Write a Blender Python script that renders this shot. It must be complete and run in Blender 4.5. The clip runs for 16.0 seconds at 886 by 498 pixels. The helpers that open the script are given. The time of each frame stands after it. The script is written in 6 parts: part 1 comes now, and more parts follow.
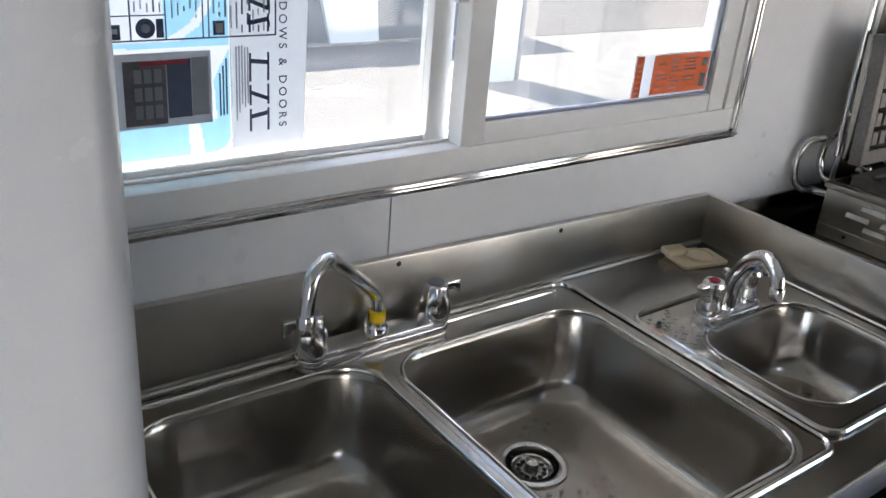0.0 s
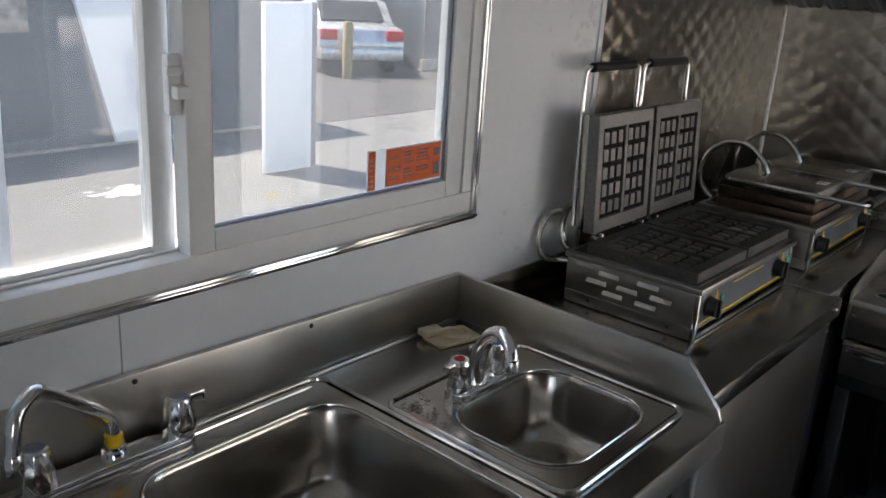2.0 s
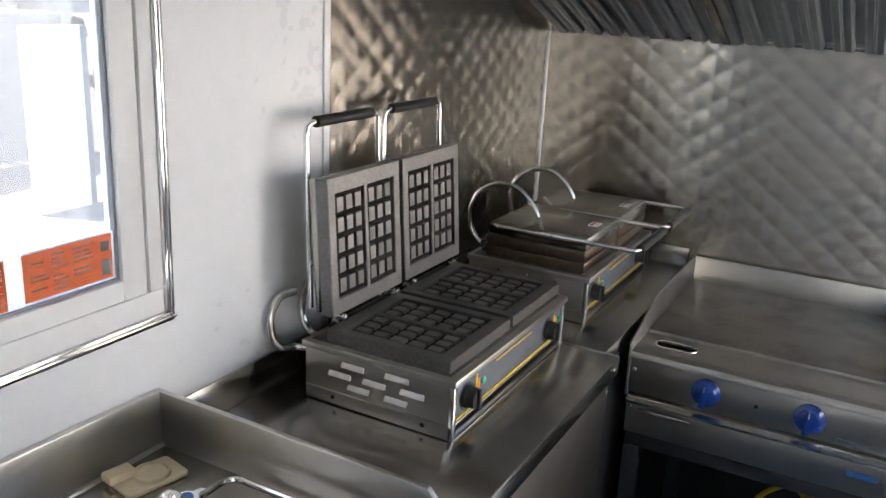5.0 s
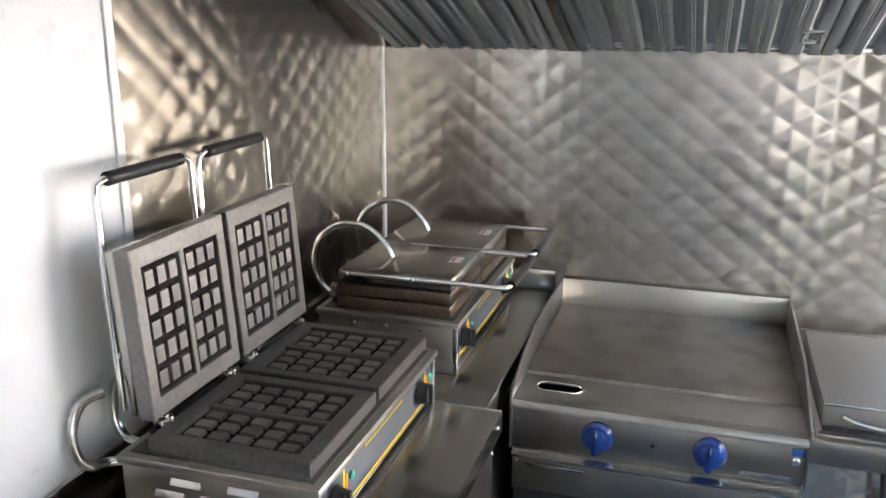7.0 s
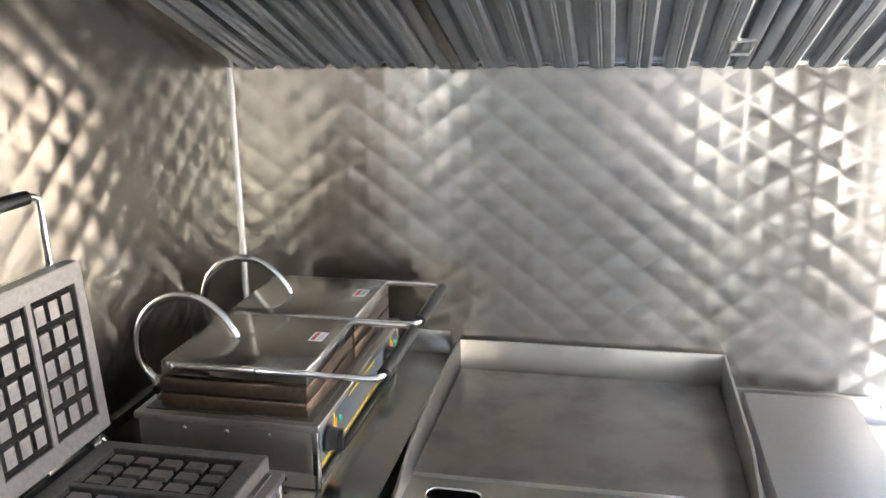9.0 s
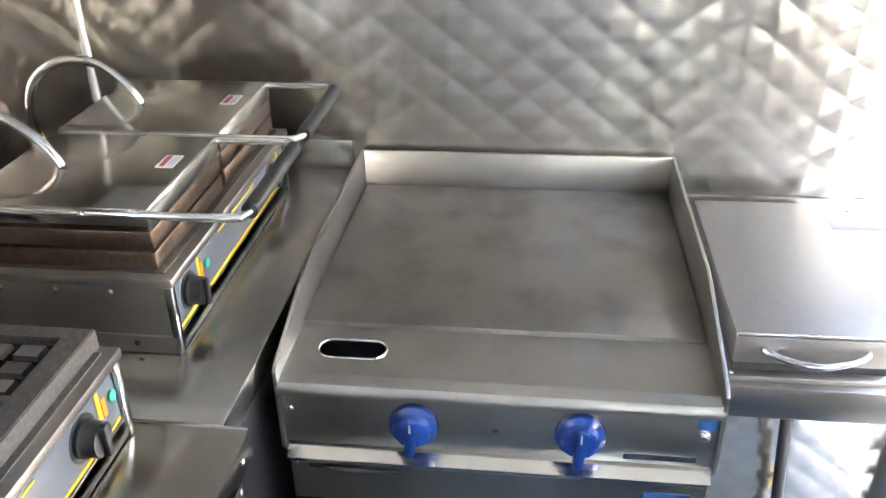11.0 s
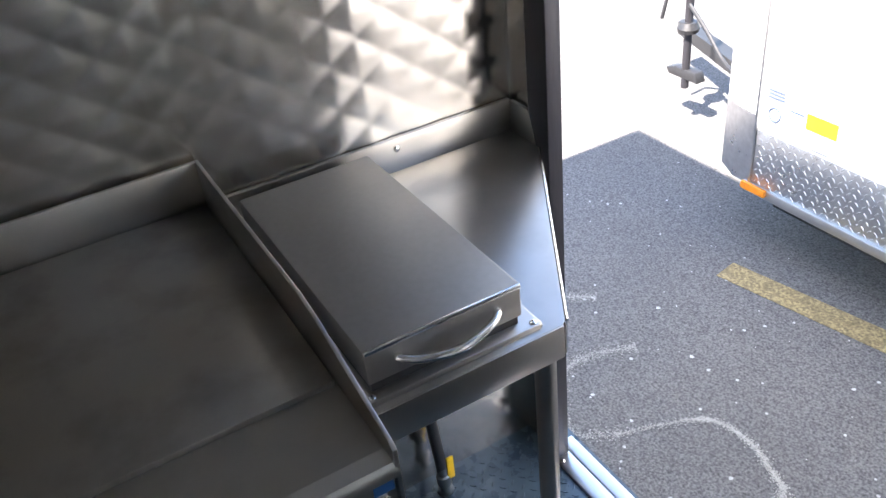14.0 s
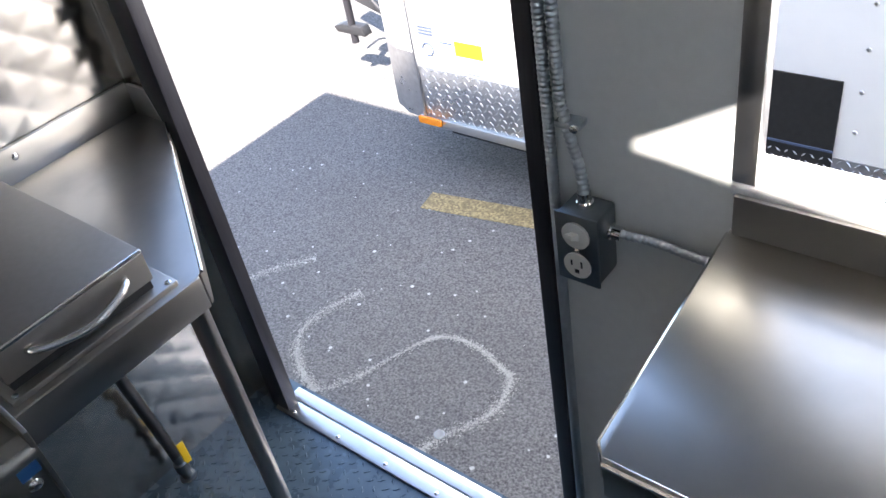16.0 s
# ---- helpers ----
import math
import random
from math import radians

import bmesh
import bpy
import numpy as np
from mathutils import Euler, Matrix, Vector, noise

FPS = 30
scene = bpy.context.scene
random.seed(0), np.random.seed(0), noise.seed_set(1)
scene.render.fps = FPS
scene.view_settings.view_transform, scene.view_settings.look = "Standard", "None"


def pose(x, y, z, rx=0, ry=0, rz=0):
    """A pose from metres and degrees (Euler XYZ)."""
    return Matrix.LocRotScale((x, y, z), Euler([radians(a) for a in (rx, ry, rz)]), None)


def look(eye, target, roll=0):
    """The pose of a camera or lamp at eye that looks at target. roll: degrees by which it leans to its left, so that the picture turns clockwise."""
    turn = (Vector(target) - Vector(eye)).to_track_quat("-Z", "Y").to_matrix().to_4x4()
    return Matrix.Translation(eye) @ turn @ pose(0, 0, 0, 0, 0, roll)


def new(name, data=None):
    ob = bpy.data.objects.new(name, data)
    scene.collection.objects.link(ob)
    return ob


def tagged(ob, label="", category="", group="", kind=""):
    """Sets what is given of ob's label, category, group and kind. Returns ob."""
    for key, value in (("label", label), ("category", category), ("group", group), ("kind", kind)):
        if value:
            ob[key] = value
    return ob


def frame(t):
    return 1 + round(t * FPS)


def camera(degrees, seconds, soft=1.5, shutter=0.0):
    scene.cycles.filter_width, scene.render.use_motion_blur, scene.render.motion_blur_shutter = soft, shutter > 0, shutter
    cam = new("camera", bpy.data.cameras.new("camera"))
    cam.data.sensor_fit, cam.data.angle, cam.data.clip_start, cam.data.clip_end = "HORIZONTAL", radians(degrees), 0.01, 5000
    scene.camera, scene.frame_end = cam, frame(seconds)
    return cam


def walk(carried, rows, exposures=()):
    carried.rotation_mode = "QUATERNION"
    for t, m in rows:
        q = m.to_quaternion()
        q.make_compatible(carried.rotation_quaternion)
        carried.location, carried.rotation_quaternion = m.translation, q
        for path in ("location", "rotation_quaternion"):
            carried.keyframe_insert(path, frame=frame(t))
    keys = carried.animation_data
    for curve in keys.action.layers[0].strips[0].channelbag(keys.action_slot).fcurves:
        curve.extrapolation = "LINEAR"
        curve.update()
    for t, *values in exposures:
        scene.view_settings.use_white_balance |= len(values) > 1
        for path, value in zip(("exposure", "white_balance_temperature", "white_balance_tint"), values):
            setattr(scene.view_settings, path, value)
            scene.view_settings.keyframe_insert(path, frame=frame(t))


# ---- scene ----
cam = camera(54.9, 16.0)
PATH = [
    (0, (-0.102, 0.016, 1.633), (1.01, 1.457, 0.805), 5.0),
    (0.5, (-0.068, -0.007, 1.654), (0.96, 1.557, 0.949), 5.8),
    (1, (-0.054, -0.041, 1.668), (1.121, 1.443, 1.023), 5.5),
    (1.5, (-0.033, -0.069, 1.673), (1.308, 1.287, 1.072), 4.3),
    (2, (-0.013, -0.08, 1.677), (1.442, 1.141, 1.051), 3.7),
    (2.5, (0.016, -0.111, 1.691), (1.524, 1.037, 1.053), 3.6),
    (3, (0.069, -0.135, 1.7), (1.619, 0.953, 1.059), 3.2),
    (3.5, (0.143, -0.141, 1.712), (1.736, 0.876, 1.058), 2.7),
    (3.7, (0.184, -0.138, 1.715), (1.779, 0.888, 1.079), 2.6),
    (5.8, (0.503, 0.041, 1.741), (2.266, 0.816, 1.202), 1.4),
    (6, (0.53, 0.058, 1.737), (2.31, 0.804, 1.214), 0.6),
    (6.5, (0.59, 0.099, 1.728), (2.422, 0.701, 1.197), 0.5),
    (7, (0.662, 0.095, 1.729), (2.5, 0.668, 1.189), 0.2),
    (7.5, (0.772, 0.075, 1.728), (2.598, 0.698, 1.202), 0.5),
    (8, (0.872, 0.056, 1.719), (2.711, 0.646, 1.2), 0.6),
    (8.5, (0.981, 0.059, 1.722), (2.857, 0.534, 1.218), -0.4),
    (9, (1.106, 0.106, 1.722), (2.999, 0.5, 1.211), -0.7),
    (9.5, (1.213, 0.14, 1.71), (3.093, 0.336, 1.055), -1.1),
    (9.7, (1.239, 0.175, 1.696), (3.092, 0.324, 0.958), -0.5),
    (11.8, (1.585, 0.073, 1.608), (3.286, 0.293, 0.579), -2.1),
    (12, (1.621, 0.083, 1.599), (3.342, 0.202, 0.588), -2.3),
    (12.5, (1.71, 0.087, 1.592), (3.396, -0.025, 0.522), -2.5),
    (13, (1.77, 0.088, 1.594), (3.42, -0.271, 0.522), -3.3),
    (13.5, (1.79, 0.082, 1.589), (3.359, -0.507, 0.498), -5.1),
    (14, (1.778, 0.06, 1.584), (3.255, -0.68, 0.456), -6.7),
    (14.5, (1.754, 0.044, 1.569), (3.138, -0.76, 0.369), -7.9),
    (15, (1.669, 0.014, 1.565), (2.954, -0.896, 0.332), -10.7),
    (15.5, (1.6, -0.009, 1.561), (2.786, -1.043, 0.326), -12.0),
    (16, (1.566, -0.022, 1.562), (2.672, -1.143, 0.328), -11.1),
]
LIGHT = [(0, 2.9, 7000, 14), (0.5, 2.65, 7000, 14), (1, 2.35, 7000, 14), (1.5, 2.15, 7000, 14), (2.5, 2.4, 7000, 14), (3.5, 3.0, 7000, 14), (6, 3.65, 7000, 14), (7, 4.05, 7000, 14), (9, 4.45, 7000, 14),
         (12, 4.9, 7000, 14), (12.5, 4.8, 7000, 14), (13, 4.25, 7000, 14), (13.5, 3.2, 6900, 14), (14, 2.7, 6750, 14), (15, 2.6, 6700, 14), (16, 2.6, 6700, 14)]
walk(cam, [(t, look(eye, target, roll)) for t, eye, target, roll in PATH], LIGHT)

# ---- world and sun ----
SUN_WAY = Vector((0.628, -1.785, -2.715)).normalized()
world = bpy.data.worlds.new("daylight")
scene.world = world
world.use_nodes = True
sky = world.node_tree.nodes.new("ShaderNodeTexSky")
sky.sky_type, sky.sun_disc = "NISHITA", False
sky.sun_elevation = math.asin(-SUN_WAY.z)
sky.sun_rotation = math.atan2(-SUN_WAY.x, -SUN_WAY.y)
world.node_tree.links.new(sky.outputs[0], world.node_tree.nodes["Background"].inputs[0])
world.node_tree.nodes["Background"].inputs[1].default_value = 0.15
sun = new("sun", bpy.data.lights.new("sun", "SUN"))
sun.data.energy, sun.data.angle, sun.data.color = 5.0, radians(0.53), (1.0, 0.95, 0.88)
sun.matrix_world = look((-3, 5, 9), Vector((-3, 5, 9)) + SUN_WAY)


# ---- materials ----
def material(name, base, rough=0.5, metal=0.0, grain=40.0, vary=0.12, bump=0.0, stretch=(1, 1, 1), stain=2.5, stain_mix=0.12,
             rough_vary=0.08, coat=0.0, aniso=0.0, island=0.0):
    """A surface with grain, stains, uneven gloss and fine relief, at real-world size."""
    m = bpy.data.materials.new(name)
    m.use_nodes = True
    t = m.node_tree
    n, l = t.nodes, t.links
    bsdf = n["Principled BSDF"]
    bsdf.inputs["Metallic"].default_value = metal
    bsdf.inputs["Coat Weight"].default_value = coat
    bsdf.inputs["Anisotropic"].default_value = aniso
    where = n.new("ShaderNodeTexCoord")
    mapping = n.new("ShaderNodeMapping")
    mapping.inputs["Scale"].default_value = stretch
    l.new(where.outputs["Object"], mapping.inputs[0])
    fine, broad = n.new("ShaderNodeTexNoise"), n.new("ShaderNodeTexNoise")
    fine.inputs["Scale"].default_value, fine.inputs["Detail"].default_value = grain, 5.0
    broad.inputs["Scale"].default_value, broad.inputs["Detail"].default_value = stain, 6.0
    l.new(mapping.outputs[0], fine.inputs["Vector"])
    l.new(where.outputs["Object"], broad.inputs["Vector"])
    dark, light = [c * (1 - vary) for c in base], [min(1, c * (1 + vary)) for c in base]
    ramp = n.new("ShaderNodeValToRGB")
    ramp.color_ramp.elements[0].position, ramp.color_ramp.elements[1].position = 0.3, 0.7
    ramp.color_ramp.elements[0].color, ramp.color_ramp.elements[1].color = (*dark, 1), (*light, 1)
    l.new(fine.outputs["Fac"], ramp.inputs[0])
    spots = n.new("ShaderNodeMapRange")
    spots.inputs["From Min"].default_value, spots.inputs["From Max"].default_value = 0.45, 0.75
    spots.inputs["To Min"].default_value, spots.inputs["To Max"].default_value = 0.0, stain_mix
    l.new(broad.outputs["Fac"], spots.inputs["Value"])
    mix = n.new("ShaderNodeMixRGB")
    mix.inputs[2].default_value = (*[c * 0.55 for c in base], 1)
    l.new(spots.outputs[0], mix.inputs[0])
    l.new(ramp.outputs[0], mix.inputs[1])
    colour = mix.outputs[0]
    if island:
        info, hue = n.new("ShaderNodeObjectInfo"), n.new("ShaderNodeHueSaturation")
        span = n.new("ShaderNodeMapRange")
        span.inputs["To Min"].default_value, span.inputs["To Max"].default_value = 1 - island, 1 + island
        l.new(info.outputs["Random"], span.inputs["Value"])
        l.new(span.outputs[0], hue.inputs["Value"])
        l.new(colour, hue.inputs["Color"])
        colour = hue.outputs[0]
    l.new(colour, bsdf.inputs["Base Color"])
    gloss = n.new("ShaderNodeMapRange")
    gloss.inputs["From Min"].default_value, gloss.inputs["From Max"].default_value = 0.3, 0.7
    gloss.inputs["To Min"].default_value, gloss.inputs["To Max"].default_value = max(0.02, rough - rough_vary), min(1, rough + rough_vary)
    both = n.new("ShaderNodeMath")
    both.operation = "MULTIPLY_ADD"
    both.inputs[1].default_value, both.inputs[2].default_value = 0.5, 0.0
    add = n.new("ShaderNodeMath")
    l.new((fine if vary else broad).outputs["Fac"], add.inputs[0])
    l.new(broad.outputs["Fac"], add.inputs[1])
    l.new(add.outputs[0], both.inputs[0])
    l.new(both.outputs[0], gloss.inputs["Value"])
    l.new(gloss.outputs[0], bsdf.inputs["Roughness"])
    if bump:
        b = n.new("ShaderNodeBump")
        b.inputs["Strength"].default_value, b.inputs["Distance"].default_value = 1.0, bump
        l.new(fine.outputs["Fac"], b.inputs["Height"])
        l.new(b.outputs[0], bsdf.inputs["Normal"])
    return m


STEEL = material("brushed_steel", (0.46, 0.44, 0.405), 0.20, 1.0, 40, 0.0, 0, (1, 1, 1), 7, 0.22, 0.04)
STEEL_Y = material("brushed_steel_cross", (0.46, 0.44, 0.405), 0.20, 1.0, 40, 0.0, 0, (1, 1, 1), 7, 0.22, 0.04)
SINK_STEEL = material("sink_steel", (0.46, 0.43, 0.385), 0.215, 1.0, 50, 0.0, 0, (1, 1, 1), 9, 0.25, 0.04)
RIM_STEEL = material("polished_rim_steel", (0.68, 0.67, 0.64), 0.16, 1.0, 40, 0.05, 0, (1, 1, 1), 6, 0.08, 0.04)
QUILT = material("quilted_steel", (0.585, 0.545, 0.490), 0.23, 1.0, 30, 0.0, 0, (1, 1, 1), 5, 0.26, 0.02, aniso=0.9)
lean = QUILT.node_tree.nodes.new("ShaderNodeTangent")
lean.direction_type, lean.uv_map = "UV_MAP", "grain"
QUILT.node_tree.links.new(lean.outputs[0], QUILT.node_tree.nodes["Principled BSDF"].inputs["Tangent"])
CHROME = material("chrome", (0.80, 0.80, 0.80), 0.07, 1.0, 30, 0.02, 0, (1, 1, 1), 8, 0.05, 0.03)
BRIGHT = material("bright_steel_edge", (0.74, 0.73, 0.70), 0.18, 1.0, 40, 0.05, 0, (1, 1, 1), 8, 0.06, 0.05)
GRIDDLE = material("griddle_plate_steel", (0.33, 0.31, 0.28), 0.37, 1.0, 40, 0.0, 0, (1, 1, 1), 11, 0.6, 0.08)
LID_STEEL = material("satin_lid_steel", (0.29, 0.28, 0.265), 0.54, 1.0, 90, 0.05, 0.00003, (1, 1, 1), 4, 0.08, 0.05)
GALV = material("galvanised_filter", (0.50, 0.54, 0.57), 0.33, 1.0, 45, 0.06, 0, (1, 6, 1), 9, 0.15, 0.04)
SATIN = material("satin_counter_steel", (0.56, 0.54, 0.50), 0.325, 1.0, 40, 0.0, 0, (1, 1, 1), 9, 0.32, 0.045)
SATIN_DULL = material("satin_griddle_steel", (0.45, 0.43, 0.395), 0.325, 1.0, 40, 0.0, 0, (1, 1, 1), 9, 0.38, 0.045)
LID_MIRROR = material("smooth_lid_steel", (0.46, 0.44, 0.41), 0.13, 1.0, 60, 0.0, 0, (1, 1, 1), 8, 0.2, 0.03)
SEASONED = material("brown_seasoned_iron", (0.15, 0.108, 0.078), 0.34, 0.85, 90, 0.2, 0.00008, (1, 1, 1), 14, 0.35, 0.06)
IRON = material("dark_cast_iron", (0.135, 0.127, 0.118), 0.42, 0.65, 160, 0.25, 0.00025, (1, 1, 1), 12, 0.3, 0.10)
IRON_FACE = material("grey_machined_iron", (0.23, 0.222, 0.215), 0.42, 0.75, 120, 0.15, 0.0001, (1, 1, 1), 10, 0.25, 0.08, island=0.12)
WHITE_PANEL = material("white_wall_panel", (0.80, 0.81, 0.82), 0.30, 0.0, 25, 0.015, 0, (1, 1, 1), 2, 0.03, 0.06)
FRIDGE_WHITE = material("white_enamel", (0.74, 0.77, 0.82), 0.24, 0.0, 60, 0.015, 0.00005, (1, 1, 1), 2, 0.03, 0.05, coat=0.4)
GREY_PANEL = material("grey_wall_panel", (0.72, 0.74, 0.72), 0.38, 0.0, 60, 0.025, 0.00006, (1, 1, 1), 2, 0.05, 0.06)
VINYL = material("white_vinyl", (0.82, 0.82, 0.81), 0.36, 0.0, 40, 0.02, 0, (1, 1, 1), 5, 0.05, 0.05)
ALU = material("aluminium", (0.66, 0.65, 0.64), 0.32, 1.0, 50, 0.03, 0, (1, 1, 1), 6, 0.10, 0.03)
DARK_FRAME = material("dark_bronze_frame", (0.055, 0.053, 0.06), 0.35, 0.5, 40, 0.1, 0, (8, 8, 0.5), 6, 0.1, 0.08)
# Darkened copy of the brushed steel: shade put into the base colour.
SHADED_STEEL = material("shaded_panel_steel", (0.20, 0.19, 0.175), 0.34, 1.0, 40, 0.0, 0, (1, 1, 1), 6, 0.2, 0.05)
BLACK = material("black_plastic", (0.018, 0.018, 0.018), 0.36, 0.0, 60, 0.2, 0.00004, (1, 1, 1), 6, 0.1, 0.08)
BLACK_STEEL = material("black_painted_steel", (0.025, 0.025, 0.027), 0.45, 0.0, 60, 0.2, 0.00005, (1, 1, 1), 6, 0.2, 0.08)
BLUE_KNOB = material("blue_plastic", (0.008, 0.045, 0.22), 0.22, 0.0, 60, 0.08, 0, (1, 1, 1), 9, 0.06, 0.05, coat=0.3)
BLUE_TAG = material("blue_label", (0.03, 0.13, 0.36), 0.45, 0.0, 60, 0.05)
YELLOW = material("yellow_plastic", (0.80, 0.52, 0.02), 0.40, 0.0, 60, 0.06)
GREEN_TAG = material("green_mark", (0.02, 0.40, 0.27), 0.40, 0.0, 60, 0.05)
ORANGE_TAG = material("orange_mark", (0.85, 0.22, 0.02), 0.40, 0.0, 60, 0.05)
PANEL_BLUE = material("blue_grey_panel", (0.11, 0.125, 0.145), 0.35, 0.2, 60, 0.05, 0, (1, 1, 1), 6, 0.1)
FLOOR_PLATE = material("floor_plate_paint", (0.075, 0.115, 0.15), 0.30, 0.25, 30, 0.18, 0.0001, (1, 1, 1), 5, 0.35, 0.12)
ASPHALT = material("asphalt", (0.130, 0.124, 0.118), 0.88, 0.0, 130, 0.62, 0.003, (1, 1, 1), 1.2, 0.25, 0.05)
ASPHALT_PALE = material("pale_asphalt", (0.118, 0.118, 0.113), 0.9, 0.0, 38, 0.62, 0.003, (1, 1, 1), 0.8, 0.2, 0.05)
ASPHALT_DARK = material("dark_asphalt", (0.052, 0.050, 0.048), 0.85, 0.0, 60, 0.4, 0.003, (1, 1, 1), 0.9, 0.25, 0.05)
LINE_YELLOW = material("worn_road_paint", (0.31, 0.235, 0.11), 0.8, 0.0, 95, 0.6, 0.001, (1, 1, 1), 24, 1.0, 0.08)
BOX_GREY = material("grey_steel_box", (0.20, 0.225, 0.235), 0.36, 0.9, 50, 0.08, 0, (1, 1, 1), 9, 0.2, 0.05)
# Pale colour standing in for reflected light on the asphalt.
CAUSTIC = material("caustic_pale", (0.38, 0.365, 0.33), 0.95, 0.0, 120, 0.2, 0, (1, 1, 1), 18, 0.6, 0.03)
CHALK = material("white_paint_spots", (0.50, 0.49, 0.46), 0.95, 0.0, 120, 0.2, 0, (1, 1, 1), 18, 0.6, 0.03)
TRAILER_WHITE = material("white_trailer_skin", (0.80, 0.80, 0.80), 0.30, 0.0, 8, 0.02, 0, (1, 1, 1), 1, 0.04, 0.05)
PLATE = material("tread_plate", (0.62, 0.62, 0.63), 0.32, 1.0, 40, 0.1, 0, (1, 1, 1), 6, 0.2, 0.08)
AMBER = material("amber_lens", (0.90, 0.27, 0.02), 0.22, 0.0, 60, 0.08, 0, (1, 1, 1), 8, 0.05, 0.05)
PAPER = material("white_paper", (0.80, 0.81, 0.82), 0.75, 0.0, 60, 0.02, 0, (1, 1, 1), 6, 0.03)
PAPER_BLUE = material("sky_blue_print", (0.36, 0.66, 0.82), 0.7, 0.0, 60, 0.03)
PRINT = material("dark_blue_print", (0.07, 0.10, 0.17), 0.7, 0.0, 60, 0.1)
PRINT_GREY = material("grey_print", (0.42, 0.45, 0.50), 0.7, 0.0, 60, 0.06)
PALE_PRINT = material("pale_grey_print", (0.62, 0.63, 0.66), 0.7, 0.0, 60, 0.06)
PHOTO = material("grey_photo_print", (0.22, 0.21, 0.23), 0.6, 0.0, 30, 0.3)
STICKER = material("orange_sticker", (0.76, 0.12, 0.015), 0.5, 0.0, 60, 0.04)
CARD = material("beige_card", (0.74, 0.62, 0.43), 0.6, 0.0, 60, 0.05, 0, (1, 1, 1), 9, 0.15)
RED_PAINT = material("red_paint", (0.42, 0.03, 0.06), 0.5, 0.0, 10, 0.08)
DARK_WALL = material("dark_grey_cladding", (0.11, 0.125, 0.14), 0.6, 0.0, 12, 0.12)
SILVER = material("silver_car_paint", (0.50, 0.51, 0.52), 0.28, 0.6, 60, 0.04, coat=0.5)
RUBBER = material("tyre_rubber", (0.02, 0.02, 0.02), 0.8, 0.0, 60, 0.2)
LENS_RED = material("red_lens", (0.55, 0.02, 0.02), 0.2, 0.0, 60, 0.05)
STONE = material("rough_stone", (0.36, 0.32, 0.28), 0.9, 0.0, 9, 0.4, 0.02, (1, 1, 1), 3, 0.4)
LEAF = material("leaf_green", (0.07, 0.11, 0.03), 0.6, 0.0, 30, 0.4, 0, (1, 1, 1), 4, 0.3)
OUTLET = material("ivory_outlet", (0.76, 0.74, 0.68), 0.35, 0.0, 60, 0.03)
BRASS = material("brass", (0.62, 0.45, 0.20), 0.3, 1.0, 60, 0.1)
DROP = material("water_drop", (0.9, 0.9, 0.9), 0.03, 0.0, 60, 0.01)
DROP.node_tree.nodes["Principled BSDF"].inputs["Transmission Weight"].default_value = 1.0
DROP.node_tree.nodes["Principled BSDF"].inputs["IOR"].default_value = 1.33


def let_light_through(m, share):
    """Paper: part of the light that falls on one side comes out of the other."""
    n, l = m.node_tree.nodes, m.node_tree.links
    bsdf, out = n["Principled BSDF"], n["Material Output"]
    thin, mix = n.new("ShaderNodeBsdfTranslucent"), n.new("ShaderNodeMixShader")
    l.new(bsdf.inputs["Base Color"].links[0].from_socket, thin.inputs[0])
    mix.inputs[0].default_value = share
    l.new(bsdf.outputs[0], mix.inputs[1])
    l.new(thin.outputs[0], mix.inputs[2])
    l.new(mix.outputs[0], out.inputs[0])


for paper in (PAPER, PAPER_BLUE):
    let_light_through(paper, 0.75)
for paper in (PRINT_GREY, PHOTO, PALE_PRINT):
    let_light_through(paper, 0.5)


def glass(name, tint):
    m = bpy.data.materials.new(name)
    m.use_nodes = True
    n, l = m.node_tree.nodes, m.node_tree.links
    out = n["Material Output"]
    n.remove(n["Principled BSDF"])
    clear, shine, mix, fres = n.new("ShaderNodeBsdfTransparent"), n.new("ShaderNodeBsdfGlossy"), n.new("ShaderNodeMixShader"), n.new("ShaderNodeLayerWeight")
    clear.inputs[0].default_value = (*tint, 1)
    shine.inputs["Roughness"].default_value = 0.02
    fres.inputs[0].default_value = 0.5
    power, scale = n.new("ShaderNodeMath"), n.new("ShaderNodeMath")
    power.operation, scale.operation = "POWER", "MULTIPLY_ADD"
    power.inputs[1].default_value, scale.inputs[1].default_value, scale.inputs[2].default_value = 5.0, 0.9, 0.04
    l.new(fres.outputs["Facing"], power.inputs[0])
    l.new(power.outputs[0], scale.inputs[0])
    l.new(scale.outputs[0], mix.inputs[0])
    # dust on the pane: a thin patchy film that the sun lights up
    film, dust, patch, amount = n.new("ShaderNodeBsdfTranslucent"), n.new("ShaderNodeMixShader"), n.new("ShaderNodeTexNoise"), n.new("ShaderNodeMapRange")
    film.inputs[0].default_value = (0.8, 0.8, 0.78, 1)
    patch.inputs["Scale"].default_value, patch.inputs["Detail"].default_value = 9.0, 8.0
    amount.inputs["To Min"].default_value, amount.inputs["To Max"].default_value = 0.02, 0.10
    l.new(patch.outputs["Fac"], amount.inputs["Value"])
    l.new(amount.outputs[0], dust.inputs[0])
    l.new(clear.outputs[0], dust.inputs[1])
    l.new(film.outputs[0], dust.inputs[2])
    l.new(dust.outputs[0], mix.inputs[1])
    l.new(shine.outputs[0], mix.inputs[2])
    l.new(mix.outputs[0], out.inputs[0])
    return m


GLASS = glass("dusty_window_glass", (0.70, 0.71, 0.71))


